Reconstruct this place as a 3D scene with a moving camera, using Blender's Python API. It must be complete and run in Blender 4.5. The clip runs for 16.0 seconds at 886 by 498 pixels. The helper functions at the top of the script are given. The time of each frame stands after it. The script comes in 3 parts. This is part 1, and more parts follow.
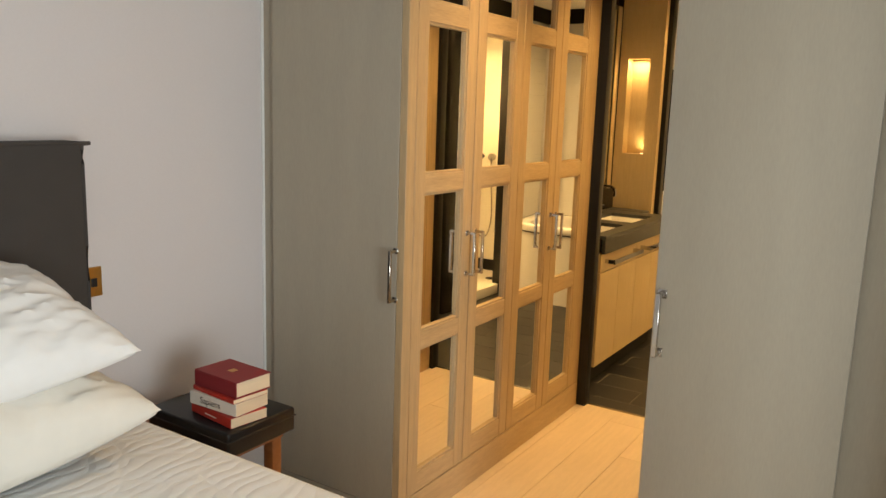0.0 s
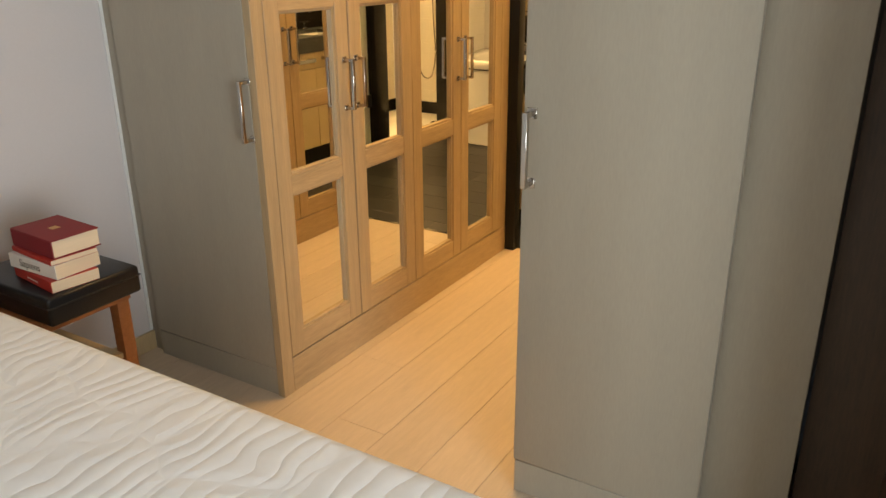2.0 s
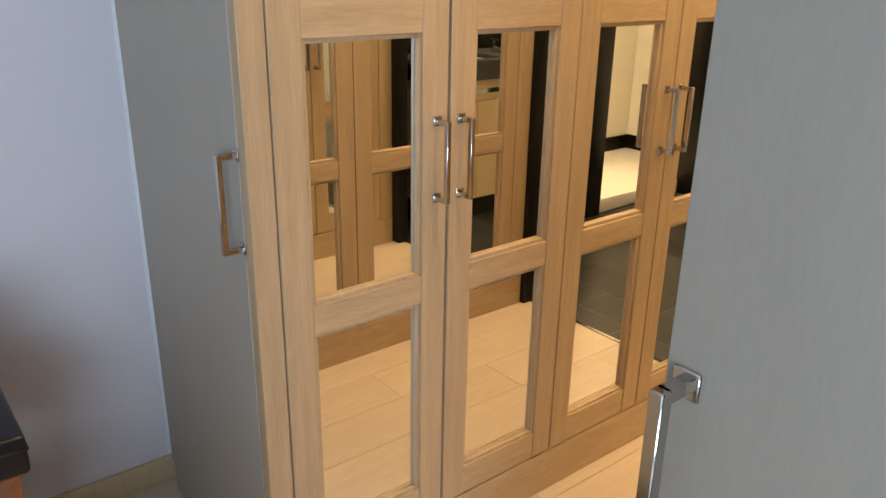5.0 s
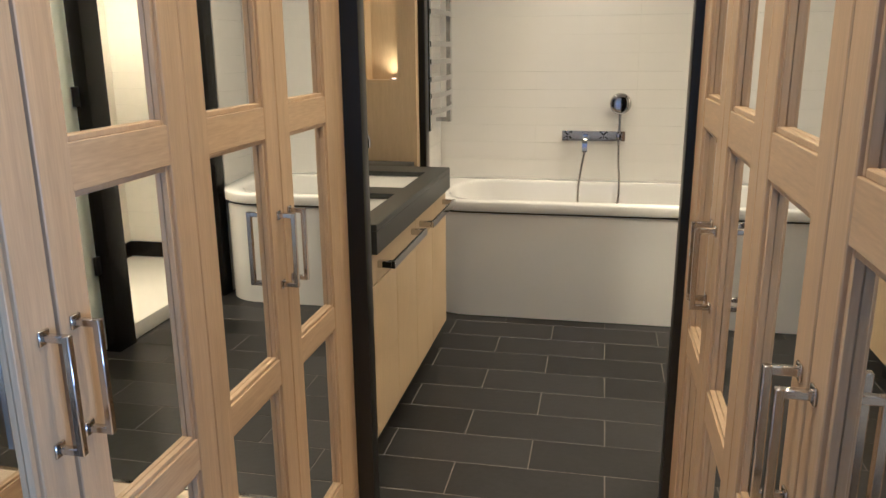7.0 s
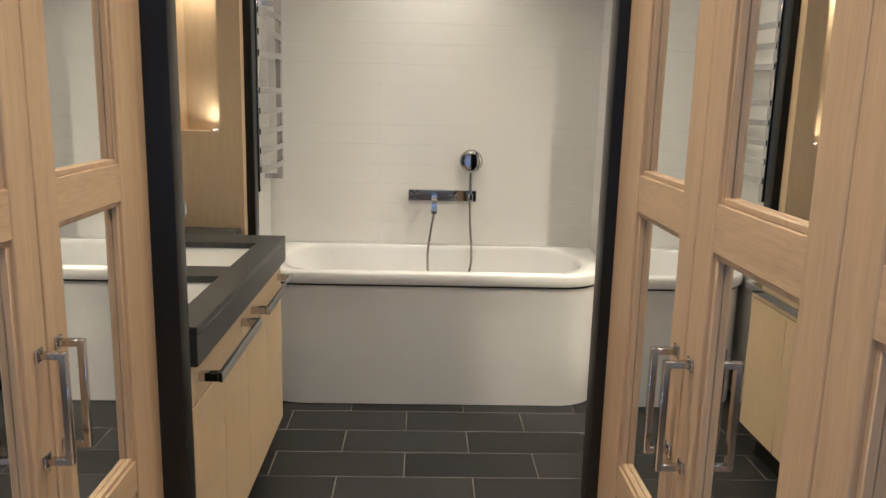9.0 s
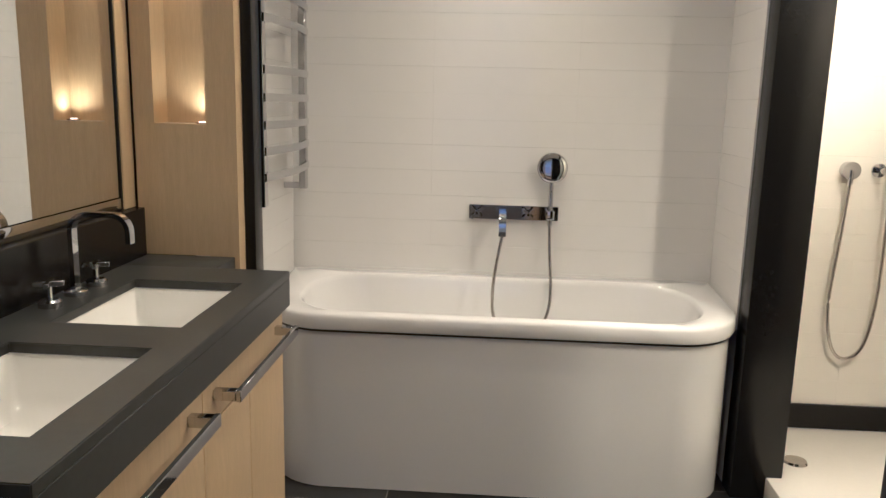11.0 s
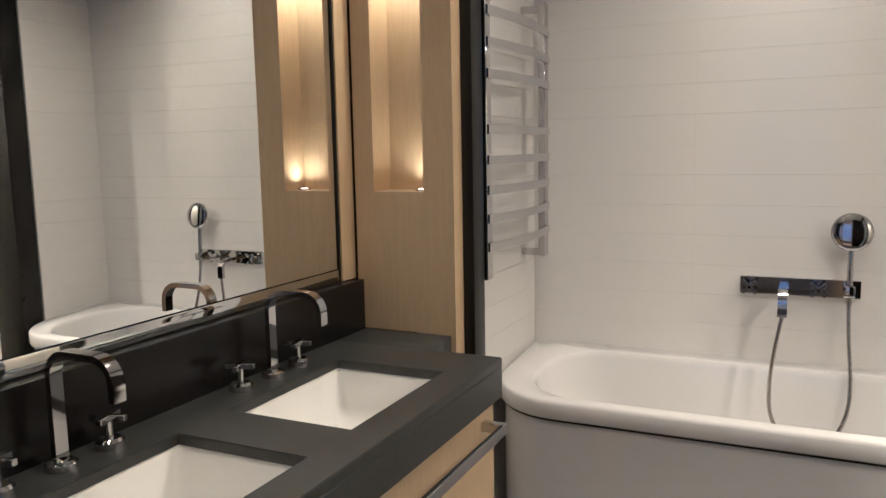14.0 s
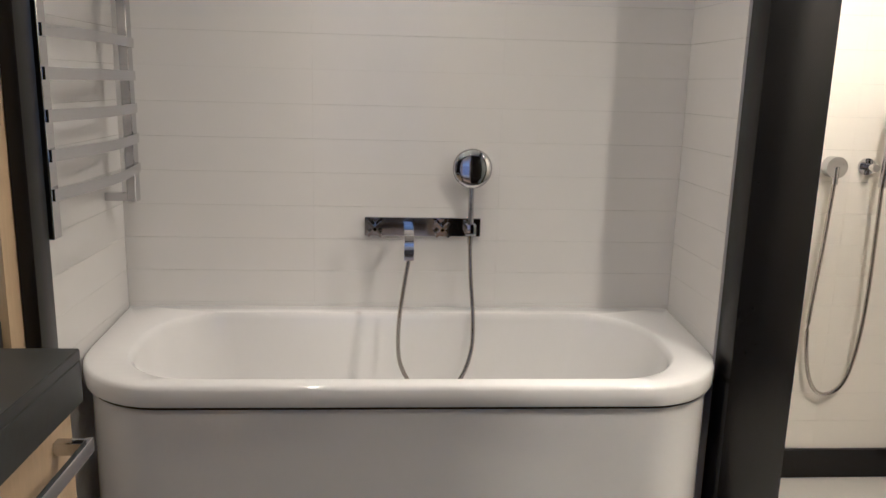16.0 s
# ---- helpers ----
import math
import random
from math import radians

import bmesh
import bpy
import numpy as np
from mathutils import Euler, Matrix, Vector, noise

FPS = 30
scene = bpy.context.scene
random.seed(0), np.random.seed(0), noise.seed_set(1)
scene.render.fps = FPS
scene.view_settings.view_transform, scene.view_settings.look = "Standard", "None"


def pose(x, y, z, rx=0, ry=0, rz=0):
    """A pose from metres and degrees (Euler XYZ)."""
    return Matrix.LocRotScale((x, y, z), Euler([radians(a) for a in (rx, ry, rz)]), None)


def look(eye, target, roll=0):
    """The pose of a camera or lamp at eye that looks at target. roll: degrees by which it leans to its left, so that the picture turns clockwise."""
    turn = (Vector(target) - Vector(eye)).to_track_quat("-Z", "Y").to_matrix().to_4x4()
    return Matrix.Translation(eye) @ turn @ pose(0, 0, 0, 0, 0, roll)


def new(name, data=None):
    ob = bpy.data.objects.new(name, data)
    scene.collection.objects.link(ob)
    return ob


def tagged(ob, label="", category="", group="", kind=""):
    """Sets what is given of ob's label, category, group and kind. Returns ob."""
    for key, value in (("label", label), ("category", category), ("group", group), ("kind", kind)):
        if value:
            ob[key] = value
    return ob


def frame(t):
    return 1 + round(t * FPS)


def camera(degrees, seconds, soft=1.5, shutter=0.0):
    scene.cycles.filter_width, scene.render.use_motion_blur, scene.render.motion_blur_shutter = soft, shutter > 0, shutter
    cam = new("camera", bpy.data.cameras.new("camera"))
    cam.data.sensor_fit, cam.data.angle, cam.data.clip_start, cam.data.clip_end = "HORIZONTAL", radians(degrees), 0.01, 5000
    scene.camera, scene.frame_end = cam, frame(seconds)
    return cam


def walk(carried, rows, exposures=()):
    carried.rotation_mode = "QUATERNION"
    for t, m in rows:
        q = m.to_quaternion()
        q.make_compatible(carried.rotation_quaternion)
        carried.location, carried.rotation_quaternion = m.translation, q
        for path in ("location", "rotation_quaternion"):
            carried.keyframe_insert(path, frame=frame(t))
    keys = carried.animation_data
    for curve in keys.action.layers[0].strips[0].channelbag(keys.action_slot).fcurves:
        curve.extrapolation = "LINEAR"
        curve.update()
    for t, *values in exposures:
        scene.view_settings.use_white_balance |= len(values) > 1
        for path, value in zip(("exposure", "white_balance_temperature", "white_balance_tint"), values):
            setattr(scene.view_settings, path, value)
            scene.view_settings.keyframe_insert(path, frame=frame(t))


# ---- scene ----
cam = camera(60.0, 16.0)
PATH = [
    (0, (0.368, 0.572, 1.553), (-0.69, 2.232, 1.202), 1.9),
    (0.5, (0.376, 0.517, 1.564), (-0.694, 2.174, 1.225), 1.5),
    (1, (0.415, 0.572, 1.531), (-0.594, 2.234, 1.063), 0.2),
    (1.5, (0.452, 0.786, 1.46), (-0.522, 2.398, 0.795), -0.3),
    (2, (0.517, 1.027, 1.423), (-0.456, 2.618, 0.707), -0.4),
    (2.5, (0.489, 1.283, 1.384), (-0.524, 2.856, 0.678), 0.2),
    (3, (0.508, 1.589, 1.352), (-0.87, 2.822, 0.596), 1.5),
    (3.2, (0.517, 1.69, 1.366), (-1.003, 2.72, 0.571), 2.1),
    (5.3, (-0.055, 2.160, 1.405), (-1.470, 3.420, 0.755), 0.3),
    (5.5, (-0.135, 2.128, 1.413), (-1.373, 3.566, 0.78), 0.2),
    (6, (-0.25, 2.14, 1.435), (-1.145, 3.828, 0.846), 0.1),
    (6.5, (-0.353, 2.234, 1.44), (-1.012, 4.045, 0.905), 0.2),
    (7, (-0.441, 2.295, 1.455), (-0.831, 4.189, 0.946), -0.5),
    (7.5, (-0.567, 2.261, 1.524), (-0.73, 4.2, 1.059), -0.2),
    (8, (-0.606, 2.335, 1.525), (-0.626, 4.297, 1.135), -0.1),
    (10.3, (-0.595, 3.54, 1.386), (-0.511, 5.498, 0.988), 1.8),
    (10.5, (-0.588, 3.611, 1.387), (-0.561, 5.572, 0.993), 2.2),
    (11, (-0.574, 3.768, 1.388), (-0.695, 5.728, 1.007), 1.4),
    (11.5, (-0.501, 3.923, 1.397), (-0.992, 5.822, 1.006), 1.4),
    (12, (-0.473, 4.01, 1.401), (-1.323, 5.786, 1.05), -0.5),
    (12.5, (-0.485, 4.027, 1.42), (-1.552, 5.704, 1.2), -1.2),
    (13, (-0.482, 4.065, 1.427), (-1.658, 5.677, 1.3), -0.9),
    (13.5, (-0.458, 4.115, 1.429), (-1.623, 5.736, 1.303), -1.6),
    (14, (-0.47, 4.131, 1.415), (-1.322, 5.922, 1.158), -1.1),
    (14.5, (-0.563, 4.162, 1.421), (-0.993, 6.09, 1.108), 0.9),
    (15, (-0.615, 4.21, 1.422), (-0.726, 6.186, 1.134), 2.2),
    (15.5, (-0.599, 4.355, 1.412), (-0.555, 6.336, 1.136), 1.7),
    (16, (-0.586, 4.516, 1.381), (-0.446, 6.466, 0.962), 1.5),
]
EXPOSURES = [(0.0, 0.08, 7200, 10), (1.5, -0.02, 7100, 10), (2.5, 0.05, 7000, 11), (3.2, 0.02, 6700, 11), (5.3, 0.12, 5100, 10), (6.5, 0.0, 4300, 11), (8.0, -0.03, 4000, 11), (10.5, -0.05, 3950, 14), (12.0, -0.22, 4050, 16), (13.0, -0.2, 4080, 16), (14.2, -0.25, 3900, 17), (16.0, -0.42, 3860, 17)]
walk(cam, [(t, look(eye, target, roll)) for t, eye, target, roll in PATH], EXPOSURES)

# ---- world, lights, exposure ----
world = bpy.data.worlds.new("world")
scene.world = world
world.use_nodes = True
wn = world.node_tree.nodes
sky = wn.new("ShaderNodeTexSky")
sky.sky_type = "NISHITA"
sky.sun_disc = False
sky.sun_elevation, sky.sun_rotation = radians(35), radians(200)
world.node_tree.links.new(sky.outputs[0], wn["Background"].inputs[0])
wn["Background"].inputs[1].default_value = 0.1


def area(name, m, sx, sy, watts, color, spread=180):
    d = bpy.data.lights.new(name, "AREA")
    d.shape, d.size, d.size_y, d.energy, d.color = "RECTANGLE", sx, sy, watts, color
    d.spread = radians(spread)
    ob = new(name, d)
    ob.matrix_world = m
    return ob


def spot(name, eye, target, watts, color, degrees=95, radius=0.035):
    d = bpy.data.lights.new(name, "SPOT")
    d.energy, d.color, d.spot_size, d.spot_blend, d.shadow_soft_size = watts, color, radians(degrees), 1.0, radius
    ob = new(name, d)
    ob.matrix_world = look(eye, target)
    return ob


WARM = (1.0, 0.62, 0.24)
WARMER = (1.0, 0.68, 0.29)
# daylight through the bedroom window behind the start of the walk
area("window_light", look((2.58, 0.45, 1.20), (-1.4, 1.2, 0.85)), 1.4, 1.5, 96, (0.80, 0.905, 1.0))
# the last entry is an added lamp that brightens the shower wall
DOWNLIGHTS = [(-0.69, 3.15), (-0.69, 4.05), (-1.02, 5.05), (-0.35, 5.05), (-0.95, 6.05), (-0.20, 6.05), (-0.55, 6.55), (0.85, 6.15), (0.85, 5.35)]
DOWNWATTS = [74, 72, 40, 40, 33, 33, 33, 280, 250]

# ---- materials ----


def material(name, color, rough=0.5, metal=0.0, scale=8.0, vary=0.12, bump=0.1, stretch=(1, 1, 1), fine=60.0, spec=0.5, coat=0.0, island=0.0, rand=0.0, transmission=0.0):
    """Principled surface with two scales of variation in colour, roughness and relief."""
    m = bpy.data.materials.new(name)
    m.use_nodes = True
    n, l = m.node_tree.nodes, m.node_tree.links
    p = n["Principled BSDF"]
    p.inputs["Metallic"].default_value = metal
    p.inputs["Specular IOR Level"].default_value = spec
    p.inputs["Coat Weight"].default_value = coat
    p.inputs["Coat Roughness"].default_value = 0.08
    p.inputs["Transmission Weight"].default_value = transmission
    tc = n.new("ShaderNodeTexCoord")
    mp = n.new("ShaderNodeMapping")
    mp.inputs["Scale"].default_value = stretch
    l.new(tc.outputs["Object"], mp.inputs["Vector"])
    big = n.new("ShaderNodeTexNoise")
    big.inputs["Scale"].default_value, big.inputs["Detail"].default_value = scale, 4
    small = n.new("ShaderNodeTexNoise")
    small.inputs["Scale"].default_value, small.inputs["Detail"].default_value = fine, 3
    l.new(mp.outputs[0], big.inputs["Vector"])
    l.new(mp.outputs[0], small.inputs["Vector"])
    mix = n.new("ShaderNodeMath")
    mix.operation = "MULTIPLY_ADD"
    mix.inputs[1].default_value = 0.5
    l.new(small.outputs["Fac"], mix.inputs[0])
    half = n.new("ShaderNodeMath")
    half.operation = "MULTIPLY"
    half.inputs[1].default_value = 0.5
    l.new(big.outputs["Fac"], half.inputs[0])
    l.new(half.outputs[0], mix.inputs[2])
    last = mix.outputs[0]
    if rand:
        oi = n.new("ShaderNodeObjectInfo")
        sh = n.new("ShaderNodeMath")
        sh.operation = "MULTIPLY_ADD"
        sh.inputs[1].default_value = rand
        l.new(oi.outputs["Random"], sh.inputs[0])
        l.new(last, sh.inputs[2])
        ctr = n.new("ShaderNodeMath")
        ctr.operation = "SUBTRACT"
        ctr.inputs[1].default_value = rand / 2
        l.new(sh.outputs[0], ctr.inputs[0])
        last = ctr.outputs[0]
    ramp = n.new("ShaderNodeValToRGB")
    ramp.color_ramp.elements[0].position, ramp.color_ramp.elements[1].position = 0.25, 0.75
    ramp.color_ramp.elements[0].color = [c * (1 - vary) for c in color] + [1]
    ramp.color_ramp.elements[1].color = [min(1, c * (1 + vary)) for c in color] + [1]
    l.new(last, ramp.inputs[0])
    l.new(ramp.outputs[0], p.inputs["Base Color"])
    r = n.new("ShaderNodeMapRange")
    r.inputs["To Min"].default_value, r.inputs["To Max"].default_value = max(0, rough * 0.85), min(1, rough * 1.15)
    l.new(mix.outputs[0], r.inputs["Value"])
    l.new(r.outputs[0], p.inputs["Roughness"])
    if bump:
        b = n.new("ShaderNodeBump")
        b.inputs["Strength"].default_value, b.inputs["Distance"].default_value = bump, 0.004
        l.new(mix.outputs[0], b.inputs["Height"])
        l.new(b.outputs[0], p.inputs["Normal"])
    return m


def wood(name, color, stretch, vary=0.22, rough=0.45, rand=0.0, coat=0.0):
    """Long-grained wood: noise drawn out along the grain."""
    return material(name, color, rough, scale=5, vary=vary, bump=0.12, stretch=stretch, fine=26, rand=rand, coat=coat)


def glowing(name, color, strength):
    m = bpy.data.materials.new(name)
    m.use_nodes = True
    p = m.node_tree.nodes["Principled BSDF"]
    p.inputs["Base Color"].default_value = (*color, 1)
    p.inputs["Emission Color"].default_value = (*color, 1)
    p.inputs["Emission Strength"].default_value = strength
    return m


def plain(name, color, rough, metal=0.0, spec=0.5):
    return material(name, color, rough, metal, scale=3, vary=0.03, bump=0.0, spec=spec)


OAK_V = wood("oak_upright_grain", (0.43, 0.31, 0.172), (11, 11, 0.6), vary=0.2)
OAK_H = wood("oak_level_grain", (0.44, 0.317, 0.176), (9, 0.8, 9), vary=0.24)
OAK_PALE = wood("pale_oak_veneer", (0.53, 0.405, 0.228), (14, 14, 1.0), vary=0.12)
PLANK = wood("limed_oak_plank", (0.55, 0.44, 0.32), (10, 0.8, 10), vary=0.12, rough=0.40, rand=0.28)
GREY_DOOR = material("grey_washed_veneer", (0.365, 0.325, 0.255), 0.5, scale=2.5, vary=0.07, bump=0.04, stretch=(6, 6, 1.0), fine=40)
WALL = material("bedroom_wall_paint", (0.64, 0.60, 0.59), 0.75, scale=1.5, vary=0.03, bump=0.05, fine=150)
CEIL = material("ceiling_paint", (0.80, 0.79, 0.76), 0.8, scale=1.5, vary=0.02, bump=0.03, fine=120)
TILE = material("white_glazed_tile", (0.68, 0.67, 0.655), 0.13, scale=2, vary=0.015, bump=0.01, fine=12, rand=0.06)
GROUT = material("pale_grout", (0.66, 0.64, 0.62), 0.85, scale=20, vary=0.1, bump=0.1)
CREAM_TILE = material("cream_glazed_tile", (0.76, 0.73, 0.66), 0.15, scale=2, vary=0.02, bump=0.01, fine=12, rand=0.15)
SLATE = material("dark_slate_tile", (0.020, 0.020, 0.021), 0.42, scale=7, vary=0.4, bump=0.3, fine=45, rand=0.5, spec=0.35)
FLOOR_GROUT = material("slate_floor_grout", (0.20, 0.18, 0.155), 0.9, scale=30, vary=0.2, bump=0.1)
COUNTER = material("honed_black_stone", (0.030, 0.032, 0.031), 0.42, scale=9, vary=0.45, bump=0.06, fine=55)
BLACK = material("black_stone_polished", (0.007, 0.007, 0.007), 0.25, scale=6, vary=0.4, bump=0.02, fine=60, spec=0.3)
BLACK_WOOD = material("black_stained_frame", (0.008, 0.008, 0.007), 0.34, scale=6, vary=0.3, bump=0.05, stretch=(8, 8, 1), spec=0.28)
CHROME = plain("chrome", (0.56, 0.56, 0.57), 0.05, 1.0)
NICKEL = plain("brushed_nickel", (0.52, 0.49, 0.45), 0.14, 1.0)
MIRROR = plain("mirror_glass", (0.90, 0.91, 0.90), 0.008, 1.0)
MIRROR_EDGE = plain("bevelled_mirror_edge", (0.75, 0.77, 0.78), 0.04, 1.0)
PORCELAIN = material("white_porcelain", (0.80, 0.79, 0.76), 0.1, scale=2, vary=0.015, bump=0.0, coat=0.4)
ACRYLIC = material("white_bath_enamel", (0.70, 0.695, 0.69), 0.08, scale=1.5, vary=0.012, bump=0.0, coat=0.5)
TRAY_WHITE = material("white_shower_tray", (0.75, 0.73, 0.68), 0.35, scale=6, vary=0.03, bump=0.05)
LEATHER = material("black_leather", (0.009, 0.009, 0.010), 0.3, spec=0.35, scale=14, vary=0.3, bump=0.25, fine=160)
CHERRY = wood("red_brown_wood", (0.30, 0.115, 0.04), (3, 12, 12), vary=0.25, rough=0.35)
DARK_WOOD = wood("dark_stained_wood", (0.075, 0.042, 0.022), (8, 8, 1), vary=0.3)
HEADBOARD = material("charcoal_fabric", (0.048, 0.041, 0.036), 0.9, scale=10, vary=0.18, bump=0.35, fine=300)
LINEN = material("white_cotton", (0.78, 0.77, 0.75), 0.85, scale=6, vary=0.04, bump=0.3, fine=22)
TICKING = material("cream_cotton", (0.72, 0.69, 0.62), 0.85, scale=6, vary=0.05, bump=0.3, fine=20)
BASE_CLOTH = material("grey_bed_base_cloth", (0.20, 0.185, 0.17), 0.9, scale=12, vary=0.15, bump=0.3, fine=250)
RED_COVER = material("dark_red_cloth_cover", (0.20, 0.012, 0.018), 0.6, scale=12, vary=0.12, bump=0.15, fine=200)
RED_SPINE = material("red_paper_cover", (0.42, 0.03, 0.02), 0.45, scale=8, vary=0.1, bump=0.05)
WHITE_COVER = material("white_paper_cover", (0.70, 0.66, 0.60), 0.45, scale=8, vary=0.06, bump=0.05)
PAPER = material("book_pages", (0.68, 0.56, 0.40), 0.9, scale=4, vary=0.08, bump=0.3, stretch=(1, 1, 40), fine=30)
BRASS = material("aged_brass_plate", (0.55, 0.32, 0.09), 0.3, 0.9, scale=10, vary=0.15, bump=0.05)
BLACK_PLATE = material("black_socket_plate", (0.012, 0.012, 0.013), 0.35, scale=10, vary=0.2, bump=0.02)
INK = plain("dark_ink", (0.05, 0.035, 0.03), 0.6)
LAMP_GLOW = glowing("lamp_glow", (1.0, 0.66, 0.34), 5)
FROST = material("frosted_glass", (0.86, 0.92, 0.89), 0.45, scale=20, vary=0.02, bump=0.0, transmission=0.85)
FRAME_WHITE = material("white_window_paint", (0.75, 0.75, 0.73), 0.4, scale=5, vary=0.03)


def quilted():
    """White knitted mattress cover with stitched waves and letter-like loops."""
    m = material("quilted_mattress_cover", (0.80, 0.83, 0.86), 0.8, scale=5, vary=0.03, bump=0.0)
    n, l = m.node_tree.nodes, m.node_tree.links
    tc = n.new("ShaderNodeTexCoord")
    wob = n.new("ShaderNodeTexNoise")
    wob.inputs["Scale"].default_value = 5.0
    l.new(tc.outputs["Object"], wob.inputs["Vector"])
    add = n.new("ShaderNodeMixRGB")
    add.blend_type, add.inputs[0].default_value = "ADD", 0.11
    l.new(tc.outputs["Object"], add.inputs[1])
    l.new(wob.outputs["Color"], add.inputs[2])
    w = n.new("ShaderNodeTexWave")
    w.wave_type, w.bands_direction = "BANDS", "X"
    w.inputs["Scale"].default_value, w.inputs["Distortion"].default_value = 8.5, 3.0
    w.inputs["Detail"].default_value = 1.0
    l.new(add.outputs[0], w.inputs["Vector"])
    v = n.new("ShaderNodeTexVoronoi")
    v.feature = "DISTANCE_TO_EDGE"
    v.inputs["Scale"].default_value = 4.2
    l.new(add.outputs[0], v.inputs["Vector"])
    edge = n.new("ShaderNodeMapRange")
    edge.inputs["From Max"].default_value = 0.09
    l.new(v.outputs["Distance"], edge.inputs["Value"])
    pw = n.new("ShaderNodeMath")
    pw.operation, pw.inputs[1].default_value = "POWER", 0.35
    l.new(w.outputs["Fac"], pw.inputs[0])
    mul = n.new("ShaderNodeMath")
    mul.operation = "MULTIPLY"
    l.new(pw.outputs[0], mul.inputs[0])
    l.new(edge.outputs[0], mul.inputs[1])
    b = n.new("ShaderNodeBump")
    b.inputs["Strength"].default_value, b.inputs["Distance"].default_value = 0.34, 0.007
    l.new(mul.outputs[0], b.inputs["Height"])
    l.new(b.outputs[0], n["Principled BSDF"].inputs["Normal"])
    return m


QUILT = quilted()

# ---- mesh helpers ----


def add_box(bm, x0, x1, y0, y1, z0, z1, bevel=0.0, seg=2, m=None):
    r = bmesh.ops.create_cube(bm, size=1)
    vs = r["verts"]
    t = Matrix.Translation(((x0 + x1) / 2, (y0 + y1) / 2, (z0 + z1) / 2)) @ Matrix.Diagonal((abs(x1 - x0), abs(y1 - y0), abs(z1 - z0), 1))
    bmesh.ops.transform(bm, matrix=(m @ t) if m else t, verts=vs)
    if bevel:
        es = list({e for v in vs for e in v.link_edges})
        bmesh.ops.bevel(bm, geom=es, offset=bevel, segments=seg, affect="EDGES", profile=0.5)
    return bm


def box(x0, x1, y0, y1, z0, z1, bevel=0.0, seg=2, m=None):
    return add_box(bmesh.new(), x0, x1, y0, y1, z0, z1, bevel, seg, m)


def add_cyl(bm, p0, p1, r0, r1=None, seg=24):
    p0, p1 = Vector(p0), Vector(p1)
    d = p1 - p0
    m = Matrix.Translation((p0 + p1) / 2) @ d.to_track_quat("Z", "Y").to_matrix().to_4x4()
    bmesh.ops.create_cone(bm, cap_ends=True, segments=seg, radius1=r0, radius2=r0 if r1 is None else r1, depth=d.length, matrix=m)
    return bm


def cyl(p0, p1, r0, r1=None, seg=24):
    return add_cyl(bmesh.new(), p0, p1, r0, r1, seg)


def add_sweep(bm, path, w, h, side):
    """A flat bar of section w x h swept along path; side is the direction of w."""
    side = Vector(side).normalized()
    rings = []
    for i, p in enumerate(path):
        a, b = Vector(path[max(i - 1, 0)]), Vector(path[min(i + 1, len(path) - 1)])
        up = side.cross((b - a).normalized())
        p = Vector(p)
        rings.append([bm.verts.new(p + side * (sx * w / 2) + up * (sy * h / 2)) for sx, sy in ((-1, -1), (1, -1), (1, 1), (-1, 1))])
    for a, b in zip(rings, rings[1:]):
        for i in range(4):
            bm.faces.new((a[i], a[(i + 1) % 4], b[(i + 1) % 4], b[i]))
    bm.faces.new(rings[0][::-1])
    bm.faces.new(rings[-1])
    return bm


def tube(points, radius, seg=10, steps=8):
    """A round hose through smooth points."""
    pts = [Vector(p) for p in points]
    fine = []
    for i in range(len(pts) - 1):
        a, b, c, d = pts[max(i - 1, 0)], pts[i], pts[i + 1], pts[min(i + 2, len(pts) - 1)]
        for k in range(steps):
            t = k / steps
            fine.append(0.5 * ((2 * b) + (c - a) * t + (2 * a - 5 * b + 4 * c - d) * t * t + (3 * b - a - 3 * c + d) * t ** 3))
    fine.append(pts[-1])
    bm = bmesh.new()
    rings = []
    for i, p in enumerate(fine):
        q = (fine[min(i + 1, len(fine) - 1)] - fine[max(i - 1, 0)]).to_track_quat("Z", "Y")
        rings.append([bm.verts.new(p + q @ Vector((math.cos(2 * math.pi * k / seg) * radius, math.sin(2 * math.pi * k / seg) * radius, 0))) for k in range(seg)])
    for a, b in zip(rings, rings[1:]):
        for k in range(seg):
            bm.faces.new((a[k], a[(k + 1) % seg], b[(k + 1) % seg], b[k]))
    bm.faces.new(rings[0][::-1])
    bm.faces.new(rings[-1])
    return bm


def to_mesh(name, bm, mat, smooth=True):
    bmesh.ops.recalc_face_normals(bm, faces=bm.faces)
    me = bpy.data.meshes.new(name)
    bm.to_mesh(me)
    bm.free()
    me.materials.append(mat)
    if smooth:
        me.shade_smooth()
        me.set_sharp_from_angle(angle=radians(40))
    return me


def thing(name, bm, mat, label, category, group="", kind=""):
    return tagged(new(name, to_mesh(name, bm, mat)), label, category, group, kind)


def empty(name, x, y, z, label, category, group="", kind=""):
    ob = new(name)
    ob.empty_display_size = 0.05
    ob.location = (x, y, z)
    return tagged(ob, label, category, group, kind)


def part(name, bm, mat, parent, label=""):
    """A mesh in world coordinates, hung under its thing or part."""
    ob = new(name, to_mesh(name, bm, mat))
    ob.parent = parent
    if not parent.parent:
        ob.matrix_parent_inverse = parent.matrix_basis.inverted()
    return tagged(ob, label)


def structure(name, bm, mat, label, category):
    return thing(name, bm, mat, label, category, kind="structure")


